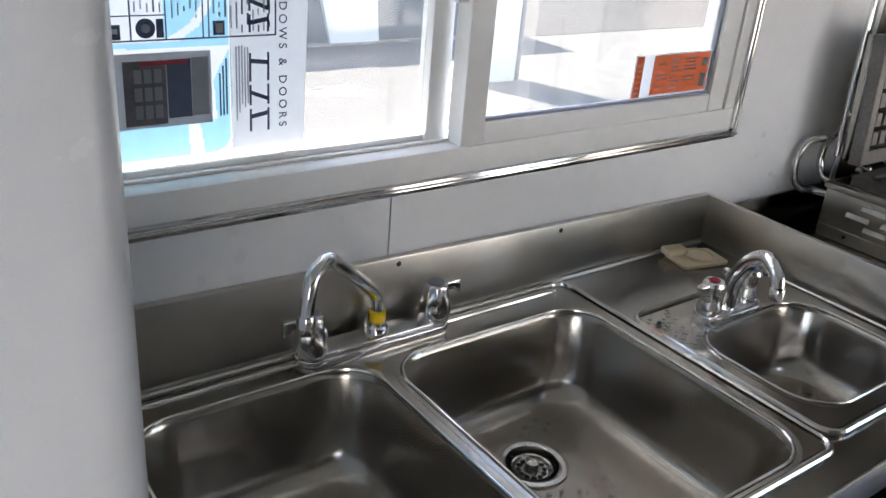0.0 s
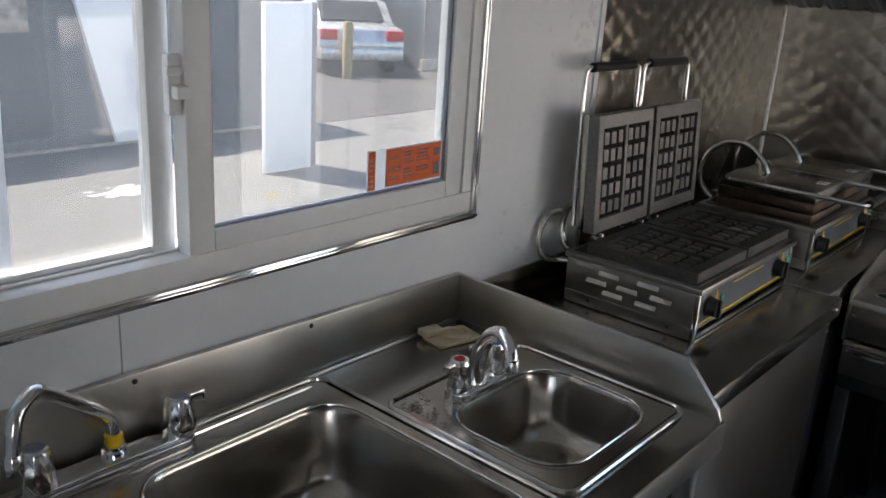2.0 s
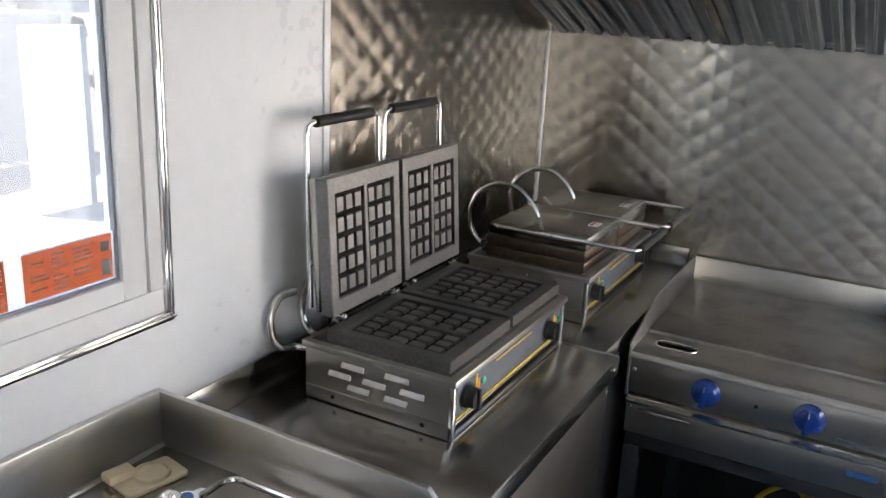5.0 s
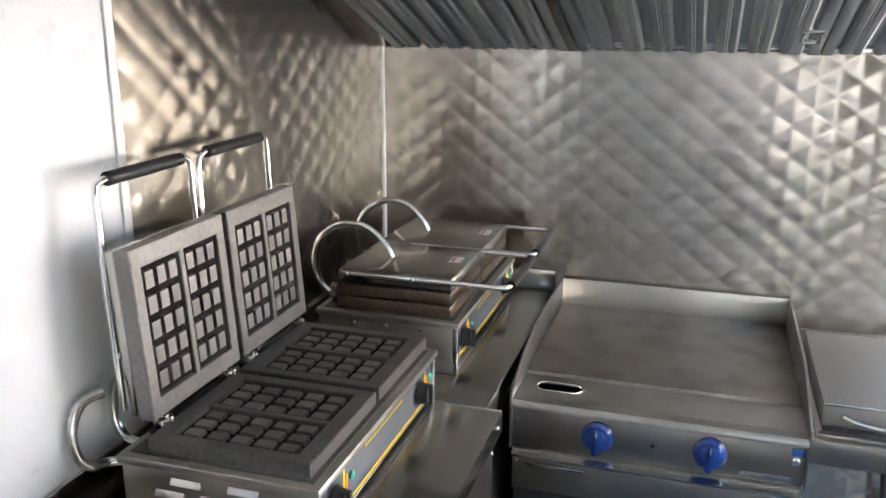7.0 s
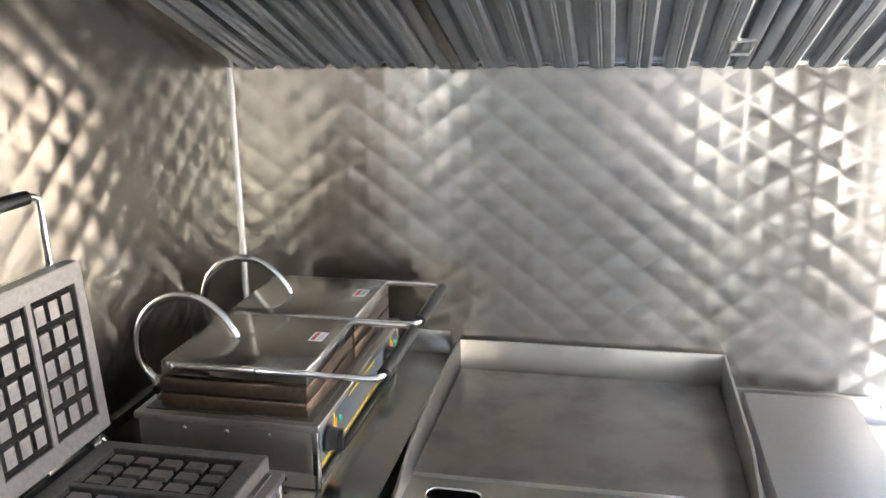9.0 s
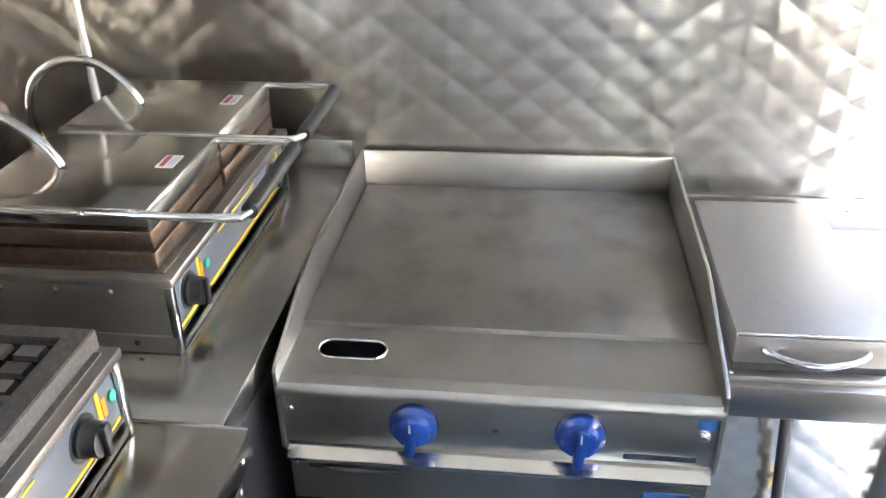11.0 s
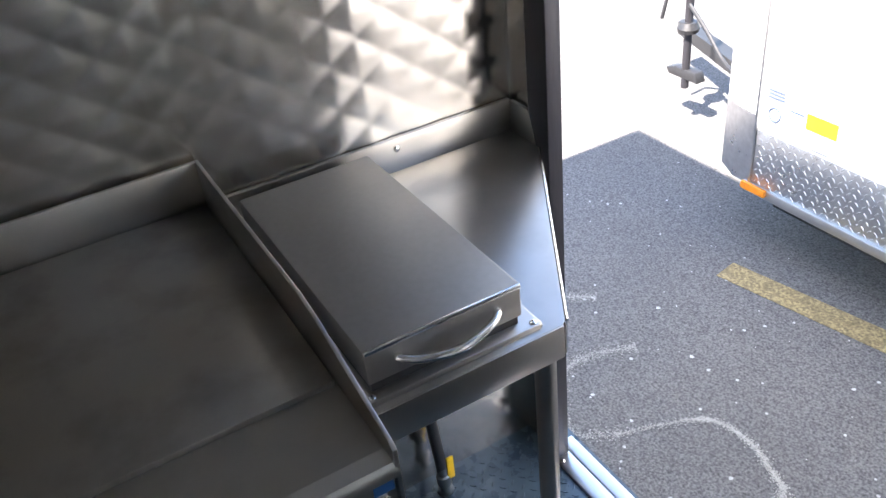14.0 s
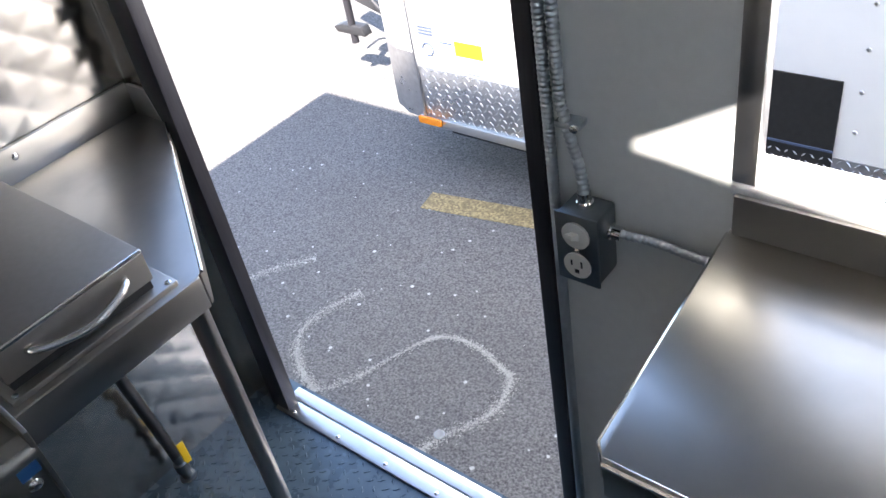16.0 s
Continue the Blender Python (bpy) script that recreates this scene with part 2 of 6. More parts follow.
# ---- building helpers ----
def thing(name, at, label, category, group="", kind=""):
    """The Empty at a thing's base."""
    ob = new(name)
    ob.location, ob.empty_display_size = at, 0.05
    return tagged(ob, label, category, group, kind)


def root_place(ob):
    while ob.parent:
        ob = ob.parent
    return Vector(ob.location)


def finish(bm, mat, name, smooth=35.0):
    bmesh.ops.recalc_face_normals(bm, faces=bm.faces[:])
    for f in bm.faces:
        f.smooth = True
    for e in bm.edges:
        e.smooth = len(e.link_faces) == 2 and e.calc_face_angle(4) < radians(smooth)
    me = bpy.data.meshes.new(name)
    bm.to_mesh(me)
    bm.free()
    me.materials.append(mat)
    return me


def part(name, bm, mat, parent, label=""):
    """Links a bmesh in world metres as ONE mesh under a thing or under a part."""
    bmesh.ops.translate(bm, verts=bm.verts[:], vec=-root_place(parent))
    ob = new(name, finish(bm, mat, name))
    ob.parent = parent
    return tagged(ob, label)


def solo(name, bm, mat, label, category, group="", kind="", at=None):
    """A top-level thing of one mesh."""
    if at is None:
        lo = [min(v.co[i] for v in bm.verts) for i in range(3)]
        hi = [max(v.co[i] for v in bm.verts) for i in range(3)]
        at = ((lo[0] + hi[0]) / 2, (lo[1] + hi[1]) / 2, lo[2])
    bmesh.ops.translate(bm, verts=bm.verts[:], vec=-Vector(at))
    ob = new(name, finish(bm, mat, name))
    ob.location = at
    return tagged(ob, label, category, group, kind)


def box(x0, x1, y0, y1, z0, z1, bevel=0.0, bm=None, seg=2):
    own = bmesh.new()
    bmesh.ops.create_cube(own, size=1.0)
    for v in own.verts:
        v.co = ((x0 + x1) / 2 + v.co.x * (x1 - x0), (y0 + y1) / 2 + v.co.y * (y1 - y0), (z0 + z1) / 2 + v.co.z * (z1 - z0))
    if bevel:
        bmesh.ops.bevel(own, geom=own.edges[:], offset=bevel, segments=seg, affect="EDGES", profile=0.5)
    return join(bm, own)


def join(bm, own):
    if bm is None:
        return own
    me = bpy.data.meshes.new("tmp")
    own.to_mesh(me)
    own.free()
    bm.from_mesh(me)
    bpy.data.meshes.remove(me)
    return bm


def prism(poly, axis, a, b, bevel=0.0, bm=None):
    """A polygon (pairs of the two other axes, in xyz order) drawn out along an axis from a to b."""
    own = bmesh.new()

    def place(p, h):
        q = list(p)
        q.insert("xyz".index(axis), h)
        return q
    low = [own.verts.new(place(p, a)) for p in poly]
    high = [own.verts.new(place(p, b)) for p in poly]
    own.faces.new(low)
    own.faces.new(high)
    for i in range(len(poly)):
        j = (i + 1) % len(poly)
        own.faces.new((low[i], low[j], high[j], high[i]))
    bmesh.ops.recalc_face_normals(own, faces=own.faces[:])
    if bevel:
        bmesh.ops.bevel(own, geom=own.edges[:], offset=bevel, segments=2, affect="EDGES", profile=0.5)
    return join(bm, own)


def curve_points(points, steps=6):
    """A smooth line through points."""
    p = [Vector(q) for q in points]
    out = []
    for i in range(len(p) - 1):
        a, b, c, d = p[max(0, i - 1)], p[i], p[i + 1], p[min(len(p) - 1, i + 2)]
        for k in range(steps):
            t = k / steps
            out.append(0.5 * ((2 * b) + (c - a) * t + (2 * a - 5 * b + 4 * c - d) * t * t + (3 * b - a - 3 * c + d) * t ** 3))
    return out + [p[-1]]


def tube(points, r, sides=10, bm=None, steps=0, radii=None):
    pts = curve_points(points, steps) if steps else [Vector(q) for q in points]
    own = bmesh.new()
    rings, side = [], None
    for i, q in enumerate(pts):
        way = (pts[min(i + 1, len(pts) - 1)] - pts[max(i - 1, 0)]).normalized()
        if side is None:
            side = way.orthogonal().normalized()
        side = (side - way * side.dot(way)).normalized()
        up = way.cross(side)
        rad = radii(i / (len(pts) - 1)) if radii else r
        rings.append([own.verts.new(q + rad * (side * math.cos(2 * math.pi * k / sides) + up * math.sin(2 * math.pi * k / sides))) for k in range(sides)])
    for a, b in zip(rings, rings[1:]):
        for k in range(sides):
            own.faces.new((a[k], a[(k + 1) % sides], b[(k + 1) % sides], b[k]))
    own.faces.new(rings[0])
    own.faces.new(rings[-1])
    return join(bm, own)


def lathe(profile, centre, way=(0, 0, 1), sides=20, bm=None, caps=True):
    """A profile of (radius, height) pairs turned round an axis."""
    own = bmesh.new()
    z = Vector(way).normalized()
    x = z.orthogonal().normalized()
    y = z.cross(x)
    rings = [[own.verts.new(Vector(centre) + z * h + max(r, 1e-4) * (x * math.cos(2 * math.pi * k / sides) + y * math.sin(2 * math.pi * k / sides))) for k in range(sides)] for r, h in profile]
    for a, b in zip(rings, rings[1:]):
        for k in range(sides):
            own.faces.new((a[k], a[(k + 1) % sides], b[(k + 1) % sides], b[k]))
    if caps:
        own.faces.new(rings[0])
        own.faces.new(rings[-1])
    return join(bm, own)


def rounded(x0, x1, y0, y1, r, n=6):
    """The corners of a rounded rectangle, anticlockwise."""
    out = []
    for cx, cy, a0 in ((x1 - r, y1 - r, 0), (x0 + r, y1 - r, 90), (x0 + r, y0 + r, 180), (x1 - r, y0 + r, 270)):
        for k in range(n + 1):
            a = radians(a0 + 90 * k / n)
            out.append((cx + r * math.cos(a), cy + r * math.sin(a)))
    return out


def screw(parent, place, way, r=0.005, mat=None, name="screw"):
    return part(name, lathe([(r, 0), (r, r * 0.3), (r * 0.6, r * 0.6), (0.0005, r * 0.65)], place, way, 10), mat or CHROME, parent)


def slab(name, cells, axis, a, b, mat, label, bevel=0.0):
    """A wall of butted blocks round its openings."""
    bm = None
    for u0, u1, v0, v1 in cells:
        lo, hi = {"x": ((a, u0, v0), (b, u1, v1)), "y": ((u0, a, v0), (u1, b, v1)), "z": ((u0, v0, a), (u1, v1, b))}[axis]
        bm = box(lo[0], hi[0], lo[1], hi[1], lo[2], hi[2], bevel, bm)
    return solo(name, bm, mat, label, name.split("_")[0], kind="structure")


# ---- the shell of the food trailer ----
N, S, E, W, TOP = 1.03, -0.76, 3.05, -1.25, 2.12
WALL = 0.07

solo("floor", box(W - WALL, E + WALL, S - WALL, N + WALL, -0.06, 0.0), FLOOR_PLATE, "dark blue-grey tread plate floor of the trailer", "floor", kind="structure")
# Unseen opening, added to let a patch of sun onto the wall.
HOLE = (1.27, 1.74, -0.30, 0.12)
slab("ceiling", [(W - WALL, HOLE[0], S - WALL, N + WALL), (HOLE[1], E + WALL, S - WALL, N + WALL), (HOLE[0], HOLE[1], S - WALL, HOLE[2]), (HOLE[0], HOLE[1], HOLE[3], N + WALL)],
     "z", TOP, TOP + 0.05, GREY_PANEL, "plain pale ceiling with an added opening for the sun patch")
slab("roof", [(W - 0.12, 1.15, S - 0.10, N + 0.10), (1.80, 4.16, S - 0.10, N + 0.10), (1.15, 1.80, S - 0.10, -0.32), (1.15, 1.80, 0.30, N + 0.10)],
     "z", TOP + 0.05, TOP + 0.11, TRAILER_WHITE, "white trailer roof skin with an added opening for the sun patch")
# unseen roof vent, added; its two leaves shape the sun patch on the wall
rv = thing("sun_patch_vent", (1.5, -0.09, TOP), "unseen added roof vent, two leaves cut to shape a sun patch", "roof vent")
part("patch_mask", prism([(HOLE[1], HOLE[3]), (HOLE[0], HOLE[3]), (HOLE[0], -0.0045), (1.720, -0.0357), (HOLE[1], -0.0357)], "z", TOP + 0.002, TOP + 0.006), ALU, rv)
part("patch_mask", prism([(HOLE[1], -0.0357), (1.720, -0.0357), (HOLE[0], -0.2435), (HOLE[0], HOLE[2]), (HOLE[1], HOLE[2])], "z", TOP + 0.002, TOP + 0.006), ALU, rv)
# window wall, with its opening
WX0, WX1, WZ0, WZ1 = 0.10, 1.38, 1.185, 1.93
slab("wall_north", [(W, WX0, 0, TOP), (WX1, E, 0, TOP), (WX0, WX1, 0, WZ0), (WX0, WX1, WZ1, TOP)], "y", N, N + WALL, WHITE_PANEL, "glossy white panelled wall with a sliding window")
slab("wall_east", [(S - WALL, N + WALL, 0, TOP)], "x", E, E + WALL, WHITE_PANEL, "end wall behind the griddle, faced with quilted steel")
solo("nose_compartment", box(E + WALL + 0.002, 4.12, S - WALL, N + WALL, -0.06, TOP + 0.048, 0.01), TRAILER_WHITE, "white front compartment of the trailer beyond the end wall", "trailer nose", kind="structure")
# Unseen slot, added and sized for the bright streaks on the steel.
RY0, RY1, RZ0, RZ1 = -0.735, -0.615, 0.60, 1.80
slab("wall_west", [(S - WALL, RY0, 0, TOP), (RY1, N + WALL, 0, TOP), (RY0, RY1, 0, RZ0), (RY0, RY1, RZ1, TOP)], "x", W - WALL, W, WHITE_PANEL, "plain white end wall with an unseen narrow opening for light")
# door and serving window in the other long wall
DX0, DX1, DTOP = 2.10, 2.965, 1.95
VX0, VX1, VZ0, VZ1 = 1.40, 1.850, 1.005, 1.46
# Unseen opening, added to light the refrigerator and the white wall.
UX0, UX1, UZ1 = -1.18, -0.36, 1.64
slab("wall_south", [(W, UX0, 0, TOP), (UX0, UX1, 0, VZ0), (UX0, UX1, UZ1, TOP), (UX1, VX0, 0, TOP), (VX0, VX1, 0, VZ0), (VX0, VX1, VZ1, TOP), (VX1, DX0, 0, TOP), (DX0, E - 0.02, DTOP, TOP), (E - 0.02, E, 0, TOP)],
     "y", S - WALL, S, GREY_PANEL, "pale grey panelled wall with doorway and serving windows")
# Unseen sheet, added so that the quilted steel mirrors something dark.
solo("reflection_dimmer", box(UX1 + 0.025, VX0 - 0.025, S, S + 0.0015, 1.012, TOP), SHADED_STEEL, "unseen dark sheet added between the serving windows to dim reflections", "wall panel", kind="structure")
solo("panel_seam_trim", box(0.5715, 0.5732, N - 0.0015, N, 1.0, WZ0 - 0.02), PRINT_GREY, "thin joint between white wall panels", "trim", kind="structure")


def quilt(name, u0, u1, z0, z1, place, label):
    """Steel sheet pressed into rounded diamonds, 10 cm wide and 8 cm high."""
    w, h, deep, cut = 0.100, 0.078, 0.0018, 16
    nu, nz = round((u1 - u0) / w * cut), round((z1 - z0) / h * cut)
    u, z = np.linspace(u0, u1, nu + 1), np.linspace(z0, z1, nz + 1)
    U, Z = np.meshgrid(u, z)
    i, j = np.meshgrid(np.arange(nu + 1) / cut, np.arange(nz + 1) / cut)
    across, along = (i + j) % 1 - 0.5, (i - j) % 1 - 0.5
    bulge = 1 - 2 * (across ** 2 + along ** 2)
    facet = 1 - 2 * np.maximum(np.abs(across), np.abs(along))
    lift = deep * (0.45 * bulge + 0.55 * facet) + 0.003
    verts = [place(a, b, c) for a, b, c in zip(U.ravel(), Z.ravel(), lift.ravel())]
    m = nu + 1
    faces = [(r * m + c, r * m + c + 1, (r + 1) * m + c + 1, (r + 1) * m + c) for r in range(nz) for c in range(nu)]
    me = bpy.data.meshes.new(name)
    me.from_pydata(verts, [], faces)
    me.materials.append(QUILT)
    me.shade_smooth()
    # brushed sideways, so that glints run up and down
    grain = me.uv_layers.new(name="grain")
    ends = np.zeros(len(me.loops), dtype=np.int32)
    me.loops.foreach_get("vertex_index", ends)
    grain.data.foreach_set("uv", np.stack([Z.ravel()[ends], U.ravel()[ends]], 1).astype(np.float32).ravel())
    return tagged(new(name, me), label, "wall panel", kind="structure")


quilt("quilted_panel_east", S, N, 0.001, 1.70, lambda a, b, c: (E - c, a, b), "quilted stainless steel sheet covering the end wall")
quilt("quilted_panel_north", 1.855, E, 0.001, 2.05, lambda a, b, c: (a, N - c, b), "quilted stainless steel sheet beside the white wall")
quilt("quilted_panel_south", DX1 + 0.01, E, 0.001, 2.05, lambda a, b, c: (a, S + c, b), "narrow quilted steel sheet beside the doorway")
solo("corner_trim", box(E - 0.010, E - 0.001, N - 0.010, N - 0.001, 0.93, 1.66, 0.002), VINYL, "white strip down the steel wall corner", "trim", kind="structure")
solo("panel_edge_trim", box(1.838, 1.858, N - 0.006, N, 0.93, 2.05, 0.002), VINYL, "white edge strip where the panels meet", "trim", kind="structure")
solo("corner_trim_south", box(E - 0.008, E - 0.001, S + 0.001, S + 0.008, 0.84, 2.05, 0.002), BRIGHT, "bright steel strip down the corner by the door", "trim", kind="structure")

# door frame and sill
solo("door_frame_east", prism([(2.915, S + 0.012), (2.977, S + 0.012), (2.977, S - 0.042), (2.960, S - 0.042), (2.960, S - 0.02), (2.915, S - 0.02)], "z", 0.0, DTOP, 0.002),
     DARK_FRAME, "dark bronze metal door jamb", "door frame", kind="structure")
solo("door_frame_west", prism([(2.083, S + 0.012), (2.108, S + 0.012), (2.108, S - 0.055), (2.098, S - 0.055), (2.098, S), (2.083, S)], "z", 0.0, DTOP, 0.002),
     DARK_FRAME, "dark bronze metal door jamb beside the conduits", "door frame", kind="structure")
solo("door_frame_head", box(2.083, 2.975, S - 0.078, S + 0.012, DTOP - 0.03, DTOP, 0.002), DARK_FRAME, "dark bronze metal door head", "door frame", kind="structure")
sill = thing("door_sill", (2.53, S - 0.03, 0), "worn aluminium door threshold with screws", "door sill", kind="structure")
part("inner_strip", box(2.10, 2.958, S - 0.022, S + 0.020, 0.0, 0.008, 0.002), ALU, sill)
part("outer_strip", box(2.10, 2.958, S - 0.062, S - 0.028, -0.010, 0.002, 0.003), ALU, sill)
part("groove", box(2.10, 2.958, S - 0.028, S - 0.022, -0.010, -0.002), BLACK_STEEL, sill)
for i in range(6):
    screw(sill, (2.90 - 0.15 * i, S + 0.008, 0.008), (0, 0, 1), 0.005)

# ---- sliding window ----
win = thing("window_1", (0.74, N, WZ0), "white vinyl sliding window with chrome trim", "window", kind="structure")
for name, b in (("trim", (0.078, 1.402, N - 0.012, N, WZ0 - 0.022, WZ0 - 0.004)), ("trim", (0.078, 1.402, N - 0.012, N, WZ1 + 0.002, WZ1 + 0.02)),
                ("trim", (0.078, 0.096, N - 0.012, N, WZ0 - 0.004, WZ1 + 0.002)), ("trim", (1.384, 1.402, N - 0.012, N, WZ0 - 0.004, WZ1 + 0.002))):
    part(name, box(*b, 0.004), CHROME, win, "ridged chrome trim")
for b in ((0.078, 1.402, N - 0.016, N - 0.010, WZ0 - 0.0155, WZ0 - 0.0105), (1.3905, 1.3955, N - 0.016, N - 0.010, WZ0 - 0.0105, WZ1)):
    part("trim_ridge", box(*b, 0.002), CHROME, win)
D0, D1 = N - 0.006, N + 0.085
for b in ((WX0 - 0.004, WX1 + 0.004, D0, D1, WZ0 - 0.004, WZ0 + 0.040), (WX0 - 0.004, WX1 + 0.004, D0, D1, WZ1 - 0.03, WZ1),
          (WX0 - 0.004, WX0 + 0.026, D0, D1, WZ0 + 0.040, WZ1 - 0.03), (WX1 - 0.026, WX1 + 0.004, D0, D1, WZ0 + 0.040, WZ1 - 0.03)):
    part("frame", box(*b, 0.003), VINYL, win)
part("sill_track", box(0.13, 0.70, N + 0.030, N + 0.036, WZ0 + 0.040, WZ0 + 0.045, 0.001), VINYL, win)
# fixed sash in the outer track
for b in ((0.126, 0.143, N + 0.05, N + 0.075, WZ0 + 0.040, WZ1 - 0.03), (0.66, 0.70, N + 0.045, N + 0.075, WZ0 + 0.040, WZ1 - 0.03),
          (0.155, 0.66, N + 0.05, N + 0.075, WZ0 + 0.040, WZ0 + 0.050), (0.155, 0.66, N + 0.05, N + 0.075, WZ1 - 0.055, WZ1 - 0.03)):
    part("outer_sash_rail", box(*b, 0.002), VINYL, win)
pane = part("pane", box(0.140, 0.663, N + 0.060, N + 0.064, WZ0 + 0.045, WZ1 - 0.05), GLASS, win)
pane.visible_shadow = False
# sliding sash in the inner track
SZ0, SZ1 = WZ0 + 0.028, WZ1 - 0.032
for b in ((0.695, 0.742, N - 0.002, N + 0.035, SZ0, SZ1), (1.303, 1.352, N - 0.002, N + 0.035, SZ0, SZ1),
          (0.742, 1.303, N - 0.002, N + 0.035, SZ0, SZ0 + 0.046), (0.742, 1.303, N - 0.002, N + 0.035, SZ1 - 0.046, SZ1)):
    part("sliding_sash_rail", box(*b, 0.003), VINYL, win)
for b in ((0.742, 0.747, N + 0.006, N + 0.016, SZ0 + 0.046, SZ1 - 0.046), (1.298, 1.303, N + 0.006, N + 0.016, SZ0 + 0.046, SZ1 - 0.046),
          (0.747, 1.298, N + 0.006, N + 0.016, SZ0 + 0.046, SZ0 + 0.050)):
    part("gasket", box(*b), PRINT_GREY, win)
pane = part("pane", box(0.740, 1.305, N + 0.012, N + 0.016, SZ0 + 0.044, SZ1 - 0.044), GLASS, win)
pane.visible_shadow = False
part("latch_plate", box(0.672, 0.694, N + 0.004, N + 0.02, 1.445, 1.535, 0.003), VINYL, win, "white plastic latch plate")
part("latch_lever", box(0.676, 0.700, N - 0.012, N + 0.006, 1.47, 1.49, 0.004), VINYL, win)
part("latch_hook", box(0.664, 0.690, N - 0.006, N + 0.008, 1.505, 1.518, 0.003), VINYL, win)

# paper sheet on the fixed pane
PY = N + 0.056
sheet = thing("window_label_sheet", (0.30, PY, 1.232), "large white and sky-blue paper label on the window pane", "paper sheet")
part("sheet", prism([(0.3435, 1.2445), (0.4505, 1.2315), (0.458, 1.540), (0.3435, 1.5435)], "y", PY, PY + 0.0012), PAPER, sheet)
part("sheet_margin", prism([(0.146, 1.2365), (0.4505, 1.2315), (0.3435, 1.2440), (0.146, 1.2440)], "y", PY, PY + 0.0012), PAPER, sheet)
yy = PY - 0.0012


def sx(c):
    """Across the sheet, from its printed grid."""
    return 0.155 + (c - 15) * 0.000451


def sz(c):
    return 1.537 - (c - 89) * 0.000479


CURVES = [[(sx(a), sz(c)) for a, c in loop] for loop in (
    [(325, 155), (350, 150), (372, 170), (386, 230), (376, 290), (340, 340), (280, 378), (230, 380), (310, 335), (345, 290), (356, 230), (346, 190), (326, 174)],
    [(62, 392), (430, 396), (378, 490), (386, 600), (62, 600)],
    [(295, 590), (332, 590), (350, 740), (305, 740)],
    [(58, 172), (242, 172), (242, 378), (60, 378)])]


def inside(p, poly):
    hit = False
    for (xa, za), (xb, zb) in zip(poly, poly[1:] + poly[:1]):
        if (za > p[1]) != (zb > p[1]) and p[0] < xa + (p[1] - za) * (xb - xa) / (zb - za):
            hit = not hit
    return hit


# one print of two colours on the same sheet
field = rounded(0.1485, 0.3405, 1.247, 1.535, 0.022)
blue, pale = bmesh.new(), bmesh.new()
for i in range(98):
    for j in range(150):
        x, z = 0.1465 + 0.002 * i, 1.2445 + 0.002 * j
        mid = (x + 0.001, z + 0.001)
        target = blue if inside(mid, field) and not any(inside(mid, c) for c in CURVES) else pale
        if x < 0.3425:
            target.faces.new([target.verts.new((a, PY, b)) for a, b in ((x, z), (x + 0.002, z), (x + 0.002, z + 0.002), (x, z + 0.002))])
for name, bm_, mat in (("blue_print", blue, PAPER_BLUE), ("pale_print", pale, PAPER)):
    bmesh.ops.remove_doubles(bm_, verts=bm_.verts[:], dist=0.0002)
    part(name, bm_, mat, sheet)
yy2 = yy - 0.0012
def printed(name, x0, x1, z0, z1, mat, lift=0.0, label=""):
    """A flat print on the sheet, in the units of its grid."""
    a, b = yy2 - lift, yy - lift
    return part(name, prism([(sx(x0), sz(z1)), (sx(x1), sz(z1)), (sx(x1), sz(z0)), (sx(x0), sz(z0))], "y", a, b), mat, sheet, label)


printed("photo", 85, 370, 405, 605, PALE_PRINT, 0, "grey printed picture of a window")
printed("photo_dark", 118, 236, 424, 596, PHOTO, 0.001)
for i in range(3):
    for k in range(3):
        printed("photo_pane", 146 + 28 * i, 167 + 28 * i, 446 + 48 * k, 482 + 48 * k, PRINT_GREY, 0.002)
printed("photo_text", 240, 308, 424, 582, PRINT, 0.001)
printed("photo_strip", 312, 360, 420, 580, PRINT_GREY, 0.001)
printed("photo_heading", 166, 300, 426, 436, RED_PAINT, 0.002)
for x0, x1, z0, z1 in ((25, 575, 167, 171), (25, 575, 370, 374), (24, 54, 171, 370), (146, 150, 171, 370), (243, 246, 171, 370), (349, 352, 171, 370), (366, 369, 171, 370), (571, 575, 171, 370), (54, 243, 307, 310)):
    printed("printed_line", x0, x1, z0, z1, PRINT)
for k, (cx, cz, r) in enumerate(((188, 341, 27),)):
    part("seal_print", lathe([(r * 0.000451, 0), (r * 0.000451, 0.001), (0.0001, 0.0011)], (sx(cx), yy2 + 0.0006, sz(cz)), (0, -1, 0), 18), PRINT, sheet)
    part("seal_centre", lathe([(0.0055, 0), (0.0055, 0.001), (0.0001, 0.0011)], (sx(cx), yy2 - 0.0004, sz(cz)), (0, -1, 0), 14), PALE_PRINT, sheet)
printed("seal_print", 78, 120, 330, 368, PRINT)
printed("seal_print", 84, 112, 340, 352, PALE_PRINT, 0.001)
printed("seal_print", 218, 238, 318, 366, PRINT)
printed("seal_print", 380, 414, 328, 366, PRINT)
printed("seal_print", 386, 408, 334, 360, PALE_PRINT, 0.001)
printed("corner_print", 8, 40, 98, 142, PRINT)
rng = random.Random(4)
for col in range(24):
    c = 160 + 17 * col
    if any(abs(c - k) < 9 for k in (146, 245, 350, 367, 572)) or c > 560:
        continue
    top, end = rng.uniform(182, 200), (300 if c < 245 else 318 if c < 420 else 362)
    z = top
    while z < end - 8:
        run = rng.uniform(12, 70)
        printed("text_bar", c, c + rng.uniform(3, 5), z, min(z + run, end), PRINT_GREY if rng.random() < 0.7 else PRINT)
        z += run + rng.uniform(8, 30)
